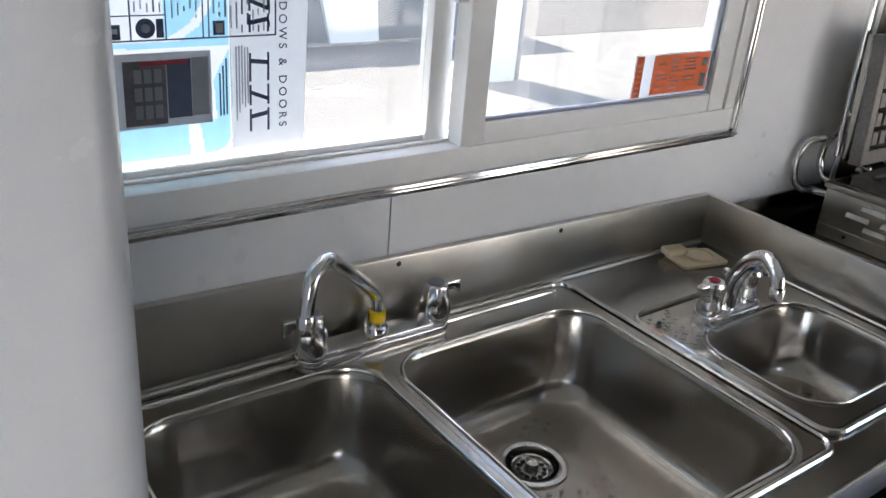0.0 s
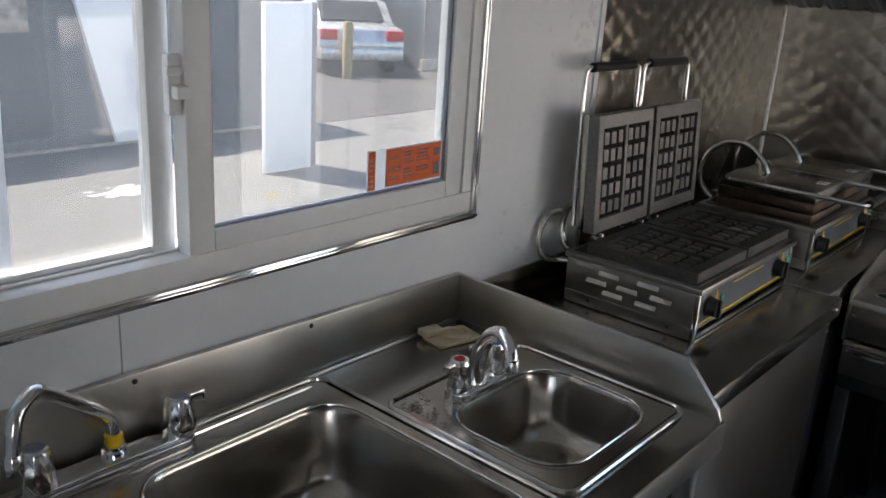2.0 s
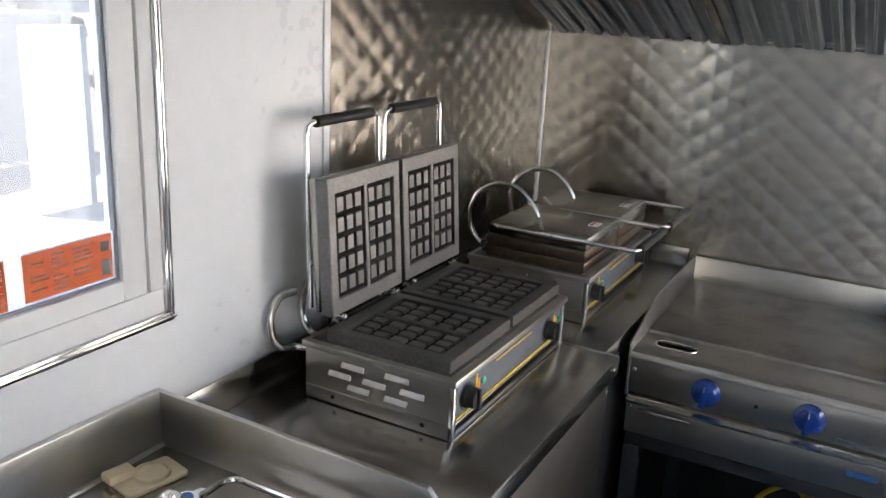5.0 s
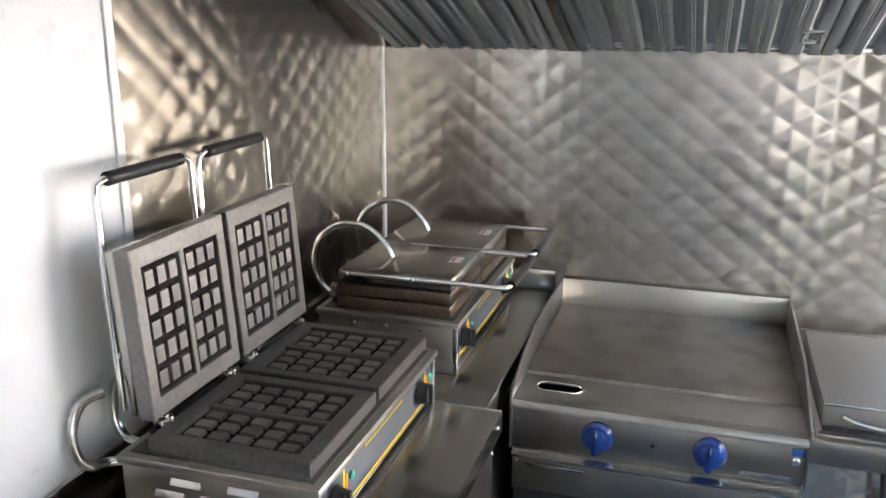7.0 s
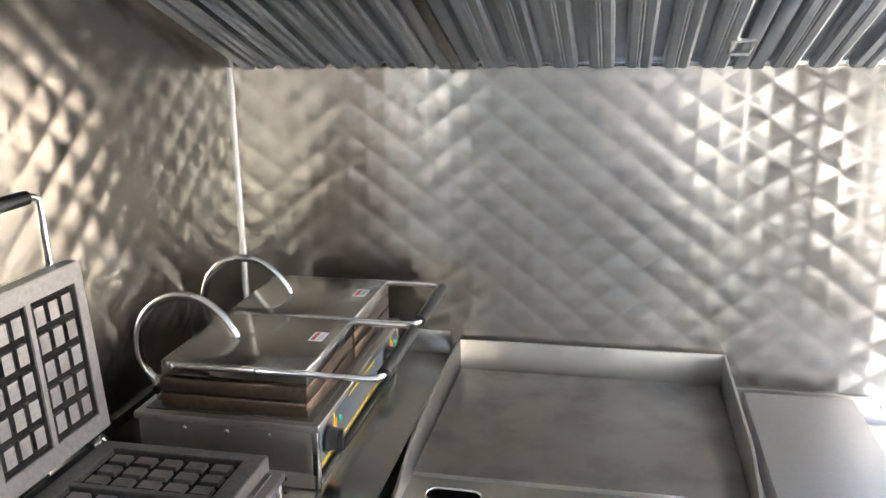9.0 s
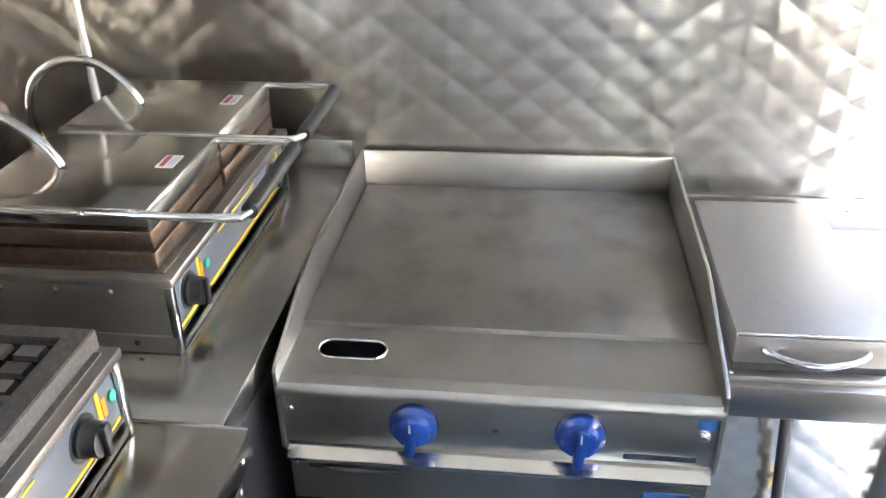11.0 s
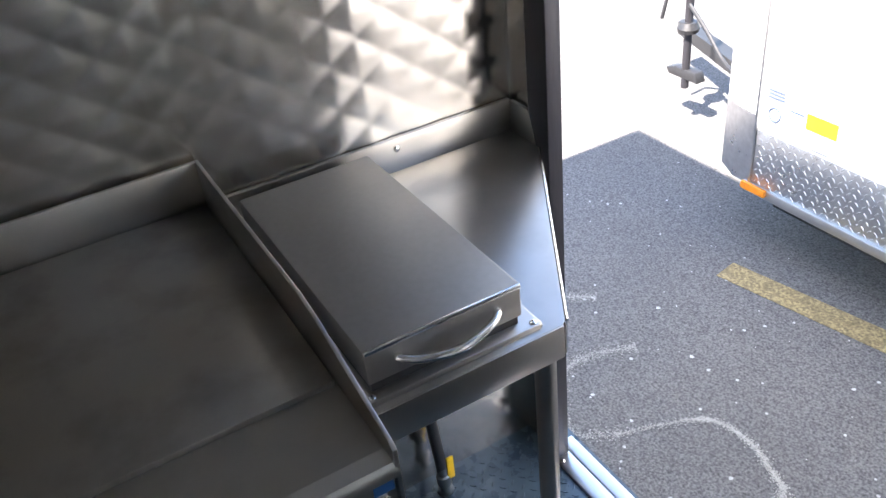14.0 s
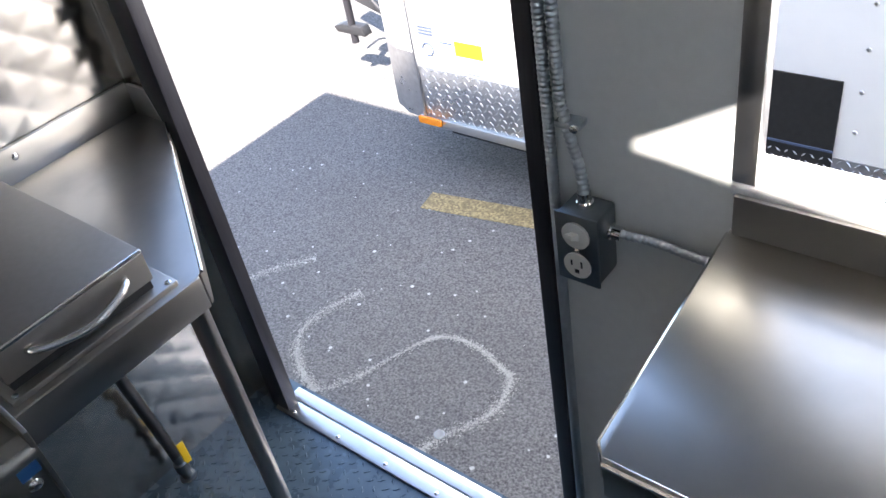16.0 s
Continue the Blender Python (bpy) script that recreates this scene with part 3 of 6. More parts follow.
for col in range(7):
    c = 446 + 9 * col
    if c < 488:
        printed("text_bar", c, c + 3, 385 + rng.uniform(0, 20), 570 + rng.uniform(-30, 40), PRINT_GREY)
for c, z0, z1 in ((28, 285, 515), (40, 300, 470), (66, 450, 590), (394, 470, 590), (404, 450, 590), (414, 430, 588)):
    printed("text_bar", c, c + 4, z0, z1, PRINT)
# large brand mark as plain shapes, read downwards
for k, (z0, z1) in enumerate(((130, 190), (200, 245), (256, 304), (314, 362), (420, 500), (510, 568), (580, 646))):
    printed("brand_bar", 488, 494, z0, z1, PRINT)
    printed("brand_bar", 546, 552, z0, z1, PRINT)
    tilt = 14 * (k % 3) - 8
    part("brand_bar", prism([(sx(494), sz(z0 + 16)), (sx(546), sz(z0 + 16 + tilt)), (sx(546), sz(z0 + 28 + tilt)), (sx(494), sz(z0 + 28))], "y", yy2, yy), PRINT, sheet)


def lettering(name, words, size, m, mat, parent, label=""):
    """Words in the built-in font as a thin mesh."""
    cu = bpy.data.curves.new(name, "FONT")
    cu.space_character = 1.5
    cu.body, cu.size, cu.extrude, cu.align_x, cu.align_y = words, size, 0.0004, "LEFT", "BOTTOM"
    tmp = new(name, cu)
    bpy.context.view_layer.update()
    me = bpy.data.meshes.new_from_object(tmp.evaluated_get(bpy.context.evaluated_depsgraph_get()))
    bpy.data.objects.remove(tmp)
    me.transform(Matrix.Translation(-root_place(parent)) @ m)
    me.materials.clear()
    me.materials.append(mat)
    ob = new(name, me)
    ob.parent = parent
    return tagged(ob, label)


down = Matrix(((0, 1, 0, 0.4085), (0, 0, -1, yy2), (-1, 0, 0, 1.492), (0, 0, 0, 1)))
lettering("words", "WINDOWS & DOORS", 0.0165, down, PRINT, sheet, "thin capitals reading downwards")

# orange sticker on the sliding pane
sy = N + 0.010
st = thing("window_sticker", (1.19, sy, 1.262), "orange and white paper sticker on the sliding pane", "sticker")
part("white_backing", box(1.086, 1.298, sy, sy + 0.0015, 1.264, 1.343), PAPER, st)
part("orange_field", box(1.135, 1.293, sy - 0.001, sy, 1.268, 1.341), STICKER, st)
part("orange_strip", box(1.088, 1.107, sy - 0.001, sy, 1.266, 1.341), STICKER, st)
up = Matrix(((0, -1, 0, 1.104), (0, 0, -1, sy - 0.001), (1, 0, 0, 1.271), (0, 0, 0, 1)))
lettering("words", "BETTER", 0.0125, up, PAPER, st, "white capitals reading upwards")
for i in range(9):
    z = 1.276 + 0.0068 * i
    for x0, x1 in ((1.145, 1.178), (1.184, 1.214), (1.220, 1.262)):
        part("text_bar", box(x0, x1 - rng.uniform(0, 0.012), sy - 0.0016, sy - 0.001, z, z + 0.0017), PAPER if rng.random() < 0.75 else ORANGE_TAG, st)
part("corner_mark", box(1.272, 1.288, sy - 0.0016, sy - 0.001, 1.275, 1.300), PAPER, st)
part("corner_mark", box(1.272, 1.288, sy - 0.0016, sy - 0.001, 1.315, 1.330), PAPER, st)

# unseen flap outside, over the window, added to keep sun off the pane
flap = thing("serving_flap", (0.74, N + 0.1, 2.0), "unseen white flap added above the window to block the sun", "awning")
part("panel", box(-0.4, 1.6, N + 0.075, N + 0.572, 2.02, 2.05, 0.004), TRAILER_WHITE, flap)

flap = thing("serving_flap", (1.55, S - 0.1, 1.95), "white serving flap propped open above the serving window", "awning")
part("panel", prism([(S - WALL - 0.005, 1.93), (S - WALL - 0.005, 1.96), (S - WALL - 0.80, 2.18), (S - WALL - 0.80, 2.15)], "x", 1.0, 2.04, 0.004), TRAILER_WHITE, flap)
for x in (VX0 + 0.02, VX1 - 0.02):
    part("strut", tube([(x, S - WALL - 0.004, 1.55), (x, S - WALL - 0.45, 2.055)], 0.009, 8), ALU, flap)

# ---- white refrigerator beside the sinks ----
fr = thing("refrigerator", (-0.40, 0.65, 0), "tall white enamel refrigerator with rounded door edge", "refrigerator")
part("body", box(-0.78, -0.03, 0.335, 0.98, 0.03, 1.88, 0.012), FRIDGE_WHITE, fr)
part("door", box(-0.78, -0.026, 0.272, 0.330, 0.06, 1.88, 0.022, seg=4), FRIDGE_WHITE, fr)
part("plinth", box(-0.76, -0.05, 0.36, 0.96, 0.0, 0.03), BLACK_STEEL, fr)

# ---- sink counter ----
CZ = 0.945
ctr = thing("sink_counter", (0.66, 0.70, 0), "stainless steel sink counter with raised splash edges", "counter")
# top sheet built round the bowls
B1, B2, B3 = (0.120, 0.479, 0.456, 0.940), (0.506, 0.904, 0.456, 0.922), (0.992, 1.300, 0.496, 0.748)


def sheet_with_holes(x0, x1, y0, y1, z, thick, holes, bm=None):
    """A flat sheet with rounded holes, bridged cell by cell."""
    own = bmesh.new()
    xs = [x0] + [v for hx in holes for v in (hx[0], hx[1])] + [x1]
    for a, b in zip(xs[0::2], xs[1::2]):
        join(own, box(a, b, y0, y1, z - thick, z))
    for hx0, hx1, hy0, hy1, r in holes:
        join(own, box(hx0, hx1, y0, hy0, z - thick, z))
        join(own, box(hx0, hx1, hy1, y1, z - thick, z))
        for cx, cy, sx, sy_ in ((hx0, hy0, 1, 1), (hx1, hy0, -1, 1), (hx0, hy1, 1, -1), (hx1, hy1, -1, -1)):
            arc = [(cx + sx * (r - r * math.cos(a)), cy + sy_ * (r - r * math.sin(a))) for a in [radians(90 * k / 8) for k in range(9)]]
            prism([(cx, cy)] + arc, "z", z - thick, z, 0, own)
    return join(bm, own)


part("top", sheet_with_holes(-0.02, 1.362, 0.392, N, CZ - 0.004, 0.003,
     [(0.118, 0.925, 0.455, 0.985, 0.03), (0.965, 1.328, 0.470, 0.835, 0.03)]), STEEL, ctr)
part("front_apron", box(-0.02, 1.362, 0.390, 0.394, CZ - 0.06, CZ - 0.003, 0.0015), SATIN, ctr)
part("side_apron", box(1.358, 1.362, 0.394, N, CZ - 0.06, CZ - 0.003, 0.001), SATIN, ctr)
part("back_splash", prism([(-0.02, CZ - 0.006), (1.357, CZ - 0.006), (1.357, CZ + 0.101), (-0.02, CZ + 0.132)], "y", N - 0.016, N - 0.001, 0.003), SATIN, ctr, "upright brushed steel back splash")
part("splash_fillet", tube([(-0.02, N - 0.017, CZ - 0.003), (1.355, N - 0.017, CZ - 0.003)], 0.006, 8), SATIN, ctr)
part("side_splash", prism([(N - 0.001, CZ - 0.006), (N - 0.001, CZ + 0.100), (0.478, CZ + 0.095), (0.405, CZ + 0.015), (0.397, CZ - 0.006)], "x", 1.352, 1.364, 0.002), SATIN, ctr, "side splash with clipped front corner")
for x in (0.12, 0.583, 0.932):
    screw(ctr, (x, N - 0.016, CZ + 0.119 - 0.022 * x), (0, -1, 0), 0.0045, BLACK_STEEL)
for x, y in ((0.03, 0.43), (1.32, 0.43), (0.03, 0.98), (1.32, 0.98)):
    part("leg", tube([(x, y, 0), (x, y, CZ - 0.01)], 0.019, 12), SATIN, ctr)
part("under_shelf", box(0.0, 1.34, 0.41, 1.0, 0.22, 0.235, 0.003), SATIN, ctr)


def bowl(bounds, depth, drain, parent, r=0.07):
    """A pressed bowl: rounded plan, softened floor edge, drain hole with strainer."""
    x0, x1, y0, y1 = bounds
    own = bmesh.new()
    rings = []
    for inset, z, rr in ((-0.012, 0.001, r + 0.012), (-0.004, 0.0005, r + 0.004), (0.0, -0.004, r), (0.003, -0.012, r), (0.010, -depth * 0.55, r), (0.016, -depth + 0.035, r), (0.024, -depth + 0.014, r), (0.040, -depth + 0.003, r * 0.9), (0.065, -depth, r * 0.7)):
        rings.append([own.verts.new((px, py, CZ + z)) for px, py in rounded(x0 + inset, x1 - inset, y0 + inset, y1 - inset, rr, 8)])
    n = len(rings[0])
    edge = [(v.co.x, v.co.y, CZ + 0.0008) for v in rings[2]]
    part("bowl_edge", tube(edge + edge[:1], 0.0026, 8), RIM_STEEL, parent, "bright polished bowl edge")
    dr = [own.verts.new((drain[0] + 0.043 * math.cos(radians(45 / 2) * 0 + 2 * math.pi * (k + 0.5) / n), drain[1] + 0.043 * math.sin(2 * math.pi * (k + 0.5) / n), CZ - depth - 0.003)) for k in range(n)]
    rings.append(dr)
    for a, b in zip(rings, rings[1:]):
        for k in range(n):
            own.faces.new((a[k], a[(k + 1) % n], b[(k + 1) % n], b[k]))
    ob = part("bowl", own, SINK_STEEL, parent, "deep pressed steel bowl with water drops")
    z = CZ - depth - 0.003
    d = part("drain", lathe([(0.056, 0.0), (0.057, 0.004), (0.050, 0.0055), (0.043, 0.003), (0.040, -0.012), (0.0395, -0.03)], (drain[0], drain[1], z), (0, 0, 1), 28, None, False), RIM_STEEL, parent, "steel basket drain")
    # Shade down the drain is put into the cup's black colour.
    part("cup", lathe([(0.0395, -0.032), (0.0395, -0.029), (0.001, -0.028)], (drain[0], drain[1], z), (0, 0, 1), 24), BLACK_STEEL, d, "drain cup, coloured black for the shade inside")
    part("basket", lathe([(0.034, -0.0115), (0.033, -0.004), (0.030, -0.005), (0.027, -0.010), (0.012, -0.010), (0.010, -0.002), (0.011, 0.006), (0.006, 0.009), (0.001, 0.0095)], (drain[0], drain[1], z), (0, 0, 1), 24), RIM_STEEL, d)
    for k in range(12):
        a = 2 * math.pi * k / 12
        cx, cy = drain[0] + 0.021 * math.cos(a), drain[1] + 0.021 * math.sin(a)
        # Strainer holes drawn as black discs, their darkness put into the colour.
        part("slot", lathe([(0.0044, -0.0115), (0.0044, -0.0092), (0.001, -0.0091)], (cx, cy, z), (0, 0, 1), 8), BLACK, d)
    return ob


def drops(parent, bounds, depth, count, seed):
    rng = random.Random(seed)
    own = bmesh.new()
    for _ in range(count):
        r = rng.uniform(0.0014, 0.0048)
        x, y = rng.uniform(bounds[0] + 0.06, bounds[1] - 0.06), rng.uniform(bounds[2] + 0.06, bounds[3] - 0.06)
        lathe([(r, 0), (r * 0.85, r * 0.35), (r * 0.4, r * 0.55), (0.0002, r * 0.6)], (x, y, CZ - depth + 0.0003), (0, 0, 1), 8, own)
    return tagged(part("water_drops", own, DROP, parent), kind="stuff")


def sink_rim(bounds, holes, parent):
    x0, x1, y0, y1 = bounds
    part("deck", sheet_with_holes(x0 + 0.01, x1 - 0.01, y0 + 0.01, y1 - 0.01, CZ + 0.0005, 0.003, [(h[0] - 0.006, h[1] + 0.006, h[2] - 0.006, h[3] + 0.006, 0.076) for h in holes]), SINK_STEEL, parent)
    outer, own = rounded(x0, x1, y0, y1, 0.03, 6), bmesh.new()
    loop = [(x, y, CZ + 0.0005) for x, y in outer]
    part("rolled_edge", tube(loop + loop[:1], 0.0055, 8, own), RIM_STEEL, parent, "bright rolled rim")


s1 = thing("double_sink", (0.52, 0.72, CZ - 0.19), "stainless steel drop-in double bowl sink", "sink")
sink_rim((0.105, 0.938, 0.440, 0.998), [B1, B2], s1)
part("back_ledge_line", tube([(0.15, 0.976, CZ + 0.001), (0.90, 0.976, CZ + 0.001)], 0.0035, 8), RIM_STEEL, s1)
bowl(B1, 0.16, (0.30, 0.77), s1)
bowl(B2, 0.16, (0.695, 0.772), s1)
drops(s1, B2, 0.16, 150, 2)
drops(s1, B1, 0.16, 60, 3)
s2 = thing("hand_sink", (1.145, 0.64, CZ - 0.15), "small stainless steel hand sink with water drops", "sink")
sink_rim((0.952, 1.338, 0.458, 0.842), [B3], s2)
bowl(B3, 0.13, (1.14, 0.63), s2, 0.075)
drops(s2, B3, 0.13, 150, 5)
own, rng = bmesh.new(), random.Random(8)
for _ in range(34):
    r = rng.uniform(0.0014, 0.0060)
    lathe([(r, 0), (r * 0.85, r * 0.3), (r * 0.4, r * 0.45), (0.0002, r * 0.5)], (rng.uniform(0.965, 1.05), rng.uniform(0.715, 0.825), CZ + 0.0037), (0, 0, 1), 8, own)
tagged(part("splashed_drops", own, DROP, s2), kind="stuff")

# ---- faucets ----
f1 = thing("sink_faucet", (0.52, 0.975, CZ), "chrome two-handle faucet with a swivel spout and yellow ring", "faucet")
part("base_plate", prism(rounded(0.388, 0.655, 0.950, 1.002, 0.024), "z", CZ, CZ + 0.012, 0.003), CHROME, f1)
part("base_cover", prism(rounded(0.392, 0.651, 0.955, 0.997, 0.02), "z", CZ + 0.012, CZ + 0.019, 0.003), CHROME, f1)
part("spout", tube([(0.527, 0.982, CZ + 0.03), (0.527, 0.982, CZ + 0.060), (0.522, 0.979, CZ + 0.078), (0.506, 0.967, CZ + 0.100), (0.448, 0.924, CZ + 0.155), (0.400, 0.890, CZ + 0.200), (0.378, 0.874, CZ + 0.217), (0.354, 0.858, CZ + 0.214), (0.340, 0.848, CZ + 0.200), (0.332, 0.843, CZ + 0.160)], 0.0098, 14, None, 4), CHROME, f1, "bent chrome tube spout")
part("aerator", lathe([(0.0115, 0), (0.012, 0.004), (0.012, 0.022), (0.010, 0.026)], (0.3315, 0.8425, CZ + 0.138), (0.04, 0.03, 1), 16), CHROME, f1)
part("collar", lathe([(0.019, 0.016), (0.019, 0.028), (0.0165, 0.031), (0.0165, 0.036), (0.011, 0.038)], (0.527, 0.982, CZ), (0, 0, 1), 18), CHROME, f1)
part("ring", lathe([(0.0125, 0.036), (0.0135, 0.038), (0.0135, 0.052), (0.0105, 0.054)], (0.527, 0.982, CZ), (0, 0, 1), 18), YELLOW, f1, "yellow plastic ring")
for x, lever in ((0.410, -1), (0.632, 1)):
    bm = lathe([(0.0245, 0.017), (0.0265, 0.024), (0.0255, 0.038), (0.0205, 0.074), (0.0185, 0.0785), (0.017, 0.0795), (0.001, 0.0795)], (x, 0.976, CZ), (0, 0, 1), 32)
    for v_ in bm.verts:
        a = math.atan2(v_.co.y - 0.976, v_.co.x - x)
        if CZ + 0.020 < v_.co.z < CZ + 0.076 and math.cos(8 * a) > 0.5:
            v_.co.x, v_.co.y = x + (v_.co.x - x) * 0.93, 0.976 + (v_.co.y - 0.976) * 0.93
    hd = part("handle", bm, CHROME, f1, "fluted chrome handle")
    part("lever", prism([(x, CZ + 0.058), (x, CZ + 0.076), (x + 0.046 * lever, CZ + 0.077), (x + 0.046 * lever, CZ + 0.052), (x + 0.030 * lever, CZ + 0.062)], "y", 0.971, 0.981, 0.002), CHROME, hd)
    part("cap", lathe([(0.0145, 0.0790), (0.0135, 0.0812), (0.001, 0.0815)], (x, 0.976, CZ), (0, 0, 1), 16), PRINT_GREY, hd)

f2 = thing("hand_sink_faucet", (1.12, 0.77, CZ), "small chrome centre-set faucet with two handles", "faucet")
part("base_plate", prism(rounded(1.045, 1.195, 0.742, 0.796, 0.024), "z", CZ, CZ + 0.018, 0.004), CHROME, f2)
part("spout", tube([(1.112, 0.768, CZ + 0.015), (1.112, 0.766, CZ + 0.055), (1.108, 0.756, CZ + 0.086), (1.094, 0.728, CZ + 0.128), (1.076, 0.692, CZ + 0.149), (1.060, 0.662, CZ + 0.140), (1.053, 0.650, CZ + 0.120)], 0.011, 14, None, 5, lambda s: 0.017 - 0.0065 * s), CHROME, f2, "curved chrome spout")
part("aerator", lathe([(0.0125, 0), (0.0125, 0.016), (0.011, 0.019)], (1.0525, 0.6490, CZ + 0.104), (0, 0, 1), 14), CHROME, f2)
part("lift_rod", lathe([(0.003, 0.018), (0.003, 0.065), (0.008, 0.068), (0.008, 0.078), (0.001, 0.081)], (1.125, 0.788, CZ), (0, 0, 1), 12), CHROME, f2)
for x, lever in ((1.066, -1), (1.170, 1)):
    hd = part("handle", lathe([(0.021, 0.016), (0.021, 0.03), (0.0165, 0.04), (0.0165, 0.058), (0.020, 0.070), (0.017, 0.077), (0.001, 0.079)], (x, 0.77, CZ), (0, 0, 1), 14), CHROME, f2)
    part("lever", prism([(x, CZ + 0.062), (x, CZ + 0.076), (x + 0.036 * lever, CZ + 0.074), (x + 0.036 * lever, CZ + 0.060)], "y", 0.764, 0.778, 0.003), CHROME, hd)
    part("cap", lathe([(0.010, 0.0785), (0.009, 0.080), (0.001, 0.0805)], (x, 0.77, CZ), (0, 0, 1), 14), RED_PAINT if lever < 0 else BLUE_TAG, hd)

cardt = thing("drain_cover_tag", (1.26, 0.95, CZ), "beige plastic tag with a round hub on the counter", "plastic tag")
m = pose(1.262, 0.950, CZ - 0.003, 0, 0, -12)
bmc = prism(rounded(-0.055, 0.055, -0.036, 0.036, 0.01), "z", 0, 0.007, 0.0015)
bmesh.ops.transform(bmc, matrix=m, verts=bmc.verts[:])
part("plate", bmc, CARD, cardt)
bmc = lathe([(0.031, 0.007), (0.030, 0.013), (0.026, 0.014), (0.024, 0.011), (0.001, 0.011)], (0.006, 0, 0), (0, 0, 1), 24)
bmesh.ops.transform(bmc, matrix=m, verts=bmc.verts[:])
part("hub", bmc, CARD, cardt)
bmc = box(-0.062, -0.014, 0.010, 0.040, 0.007, 0.022, 0.004)
bmesh.ops.transform(bmc, matrix=m, verts=bmc.verts[:])
part("clip", bmc, CARD, cardt)


# ---- waffle counter ----
KZ = 0.935
kc = thing("waffle_counter", (1.80, 0.74, 0), "dark brushed steel work counter with boxed front", "counter")
part("top", box(1.366, 2.225, 0.455, N, KZ - 0.004, KZ, 0.001), STEEL, kc)
part("front_edge", box(1.366, 2.225, 0.453, 0.457, KZ - 0.045, KZ - 0.0005, 0.001), STEEL, kc)
part("end_edge", box(2.222, 2.227, 0.455, 0.62, KZ - 0.05, KZ + 0.001, 0.001), BRIGHT, kc)
# Same steel as the top, coloured darker for the shade on it.
part("front_panel", box(1.372, 2.215, 0.470, 0.480, 0.06, KZ - 0.045, 0.001), SHADED_STEEL, kc, "plain steel front panel, its shade put into the colour")
part("end_panel", box(2.205, 2.215, 0.480, N, 0.06, KZ - 0.05), STEEL_Y, kc)
part("plinth", box(1.40, 2.20, 0.52, N - 0.02, 0.0, 0.06), BLACK_STEEL, kc)
part("back_splash", box(1.366, 2.225, N - 0.014, N - 0.007, KZ, KZ + 0.072, 0.002), STEEL, kc)
for x, z in ((2.19, KZ - 0.022), (2.207, KZ - 0.07), (2.207, KZ - 0.09), (1.40, KZ - 0.022)):
    screw(kc, (x, 0.453 if z > KZ - 0.03 else 0.470, z), (0, -1, 0), 0.005)
k2 = thing("corner_counter", (2.64, 0.76, 0), "brushed steel corner counter under the closed waffle irons", "counter")
part("top", box(2.230, E - 0.006, 0.490, N - 0.006, KZ - 0.005, KZ - 0.0005, 0.001), STEEL_Y, k2)
part("front_edge", box(2.230, E - 0.006, 0.488, 0.492, KZ - 0.045, KZ - 0.001, 0.001), STEEL, k2)
part("front_panel", box(2.235, E - 0.02, 0.50, 0.51, 0.06, KZ - 0.045), BLACK_STEEL, k2)
part("plinth", box(2.24, E - 0.03, 0.53, N - 0.02, 0.0, 0.06), BLACK_STEEL, k2)
part("back_splash", box(2.230, E - 0.012, N - 0.014, N - 0.006, KZ - 0.0005, KZ + 0.072, 0.002), STEEL, k2)
part("end_splash", box(E - 0.016, E - 0.006, 0.490, N - 0.016, KZ - 0.0005, KZ + 0.06, 0.002), STEEL_Y, k2)


# ---- waffle irons ----
def stud_mesh(mat):
    bm = prism([(-0.0113, -0.0152), (0.0113, -0.0152), (0.0113, 0.0152), (-0.0113, 0.0152)], "z", 0, 0.007)
    for v in bm.verts:
        if v.co.z > 0.004:
            v.co.x, v.co.y = v.co.x * 0.92, v.co.y * 0.93
    return finish(bm, mat, "waffle_stud")


STUD_IRON = material("worn_stud_iron", (0.21, 0.195, 0.18), 0.36, 0.75, 120, 0.15, 0.0001, (1, 1, 1), 10, 0.25, 0.06, island=0.12)
STUD, STUD_DARK = stud_mesh(IRON_FACE), stud_mesh(STUD_IRON)
# Shade between the studs, put into a near-black colour with little gloss.
GAP_SHADE = material("gap_shade_black", (0.012, 0.011, 0.010), 0.75, 0.0, 120, 0.2)
GAP_SHADE.node_tree.nodes["Principled BSDF"].inputs["Specular IOR Level"].default_value = 0.08


def studs(plate, m, base, mesh):
    """Two blocks of three by five raised squares on a plate's face."""
    for side in (-1, 1):
        for i in range(3):
            for j in range(5):
                ob = new("waffle_stud", mesh)
                ob.parent = plate
                ob.matrix_basis = Matrix.Translation(-base) @ m @ Matrix.Translation((side * 0.0555 + (i - 1) * 0.0315, (j - 2) * 0.0415, 0))


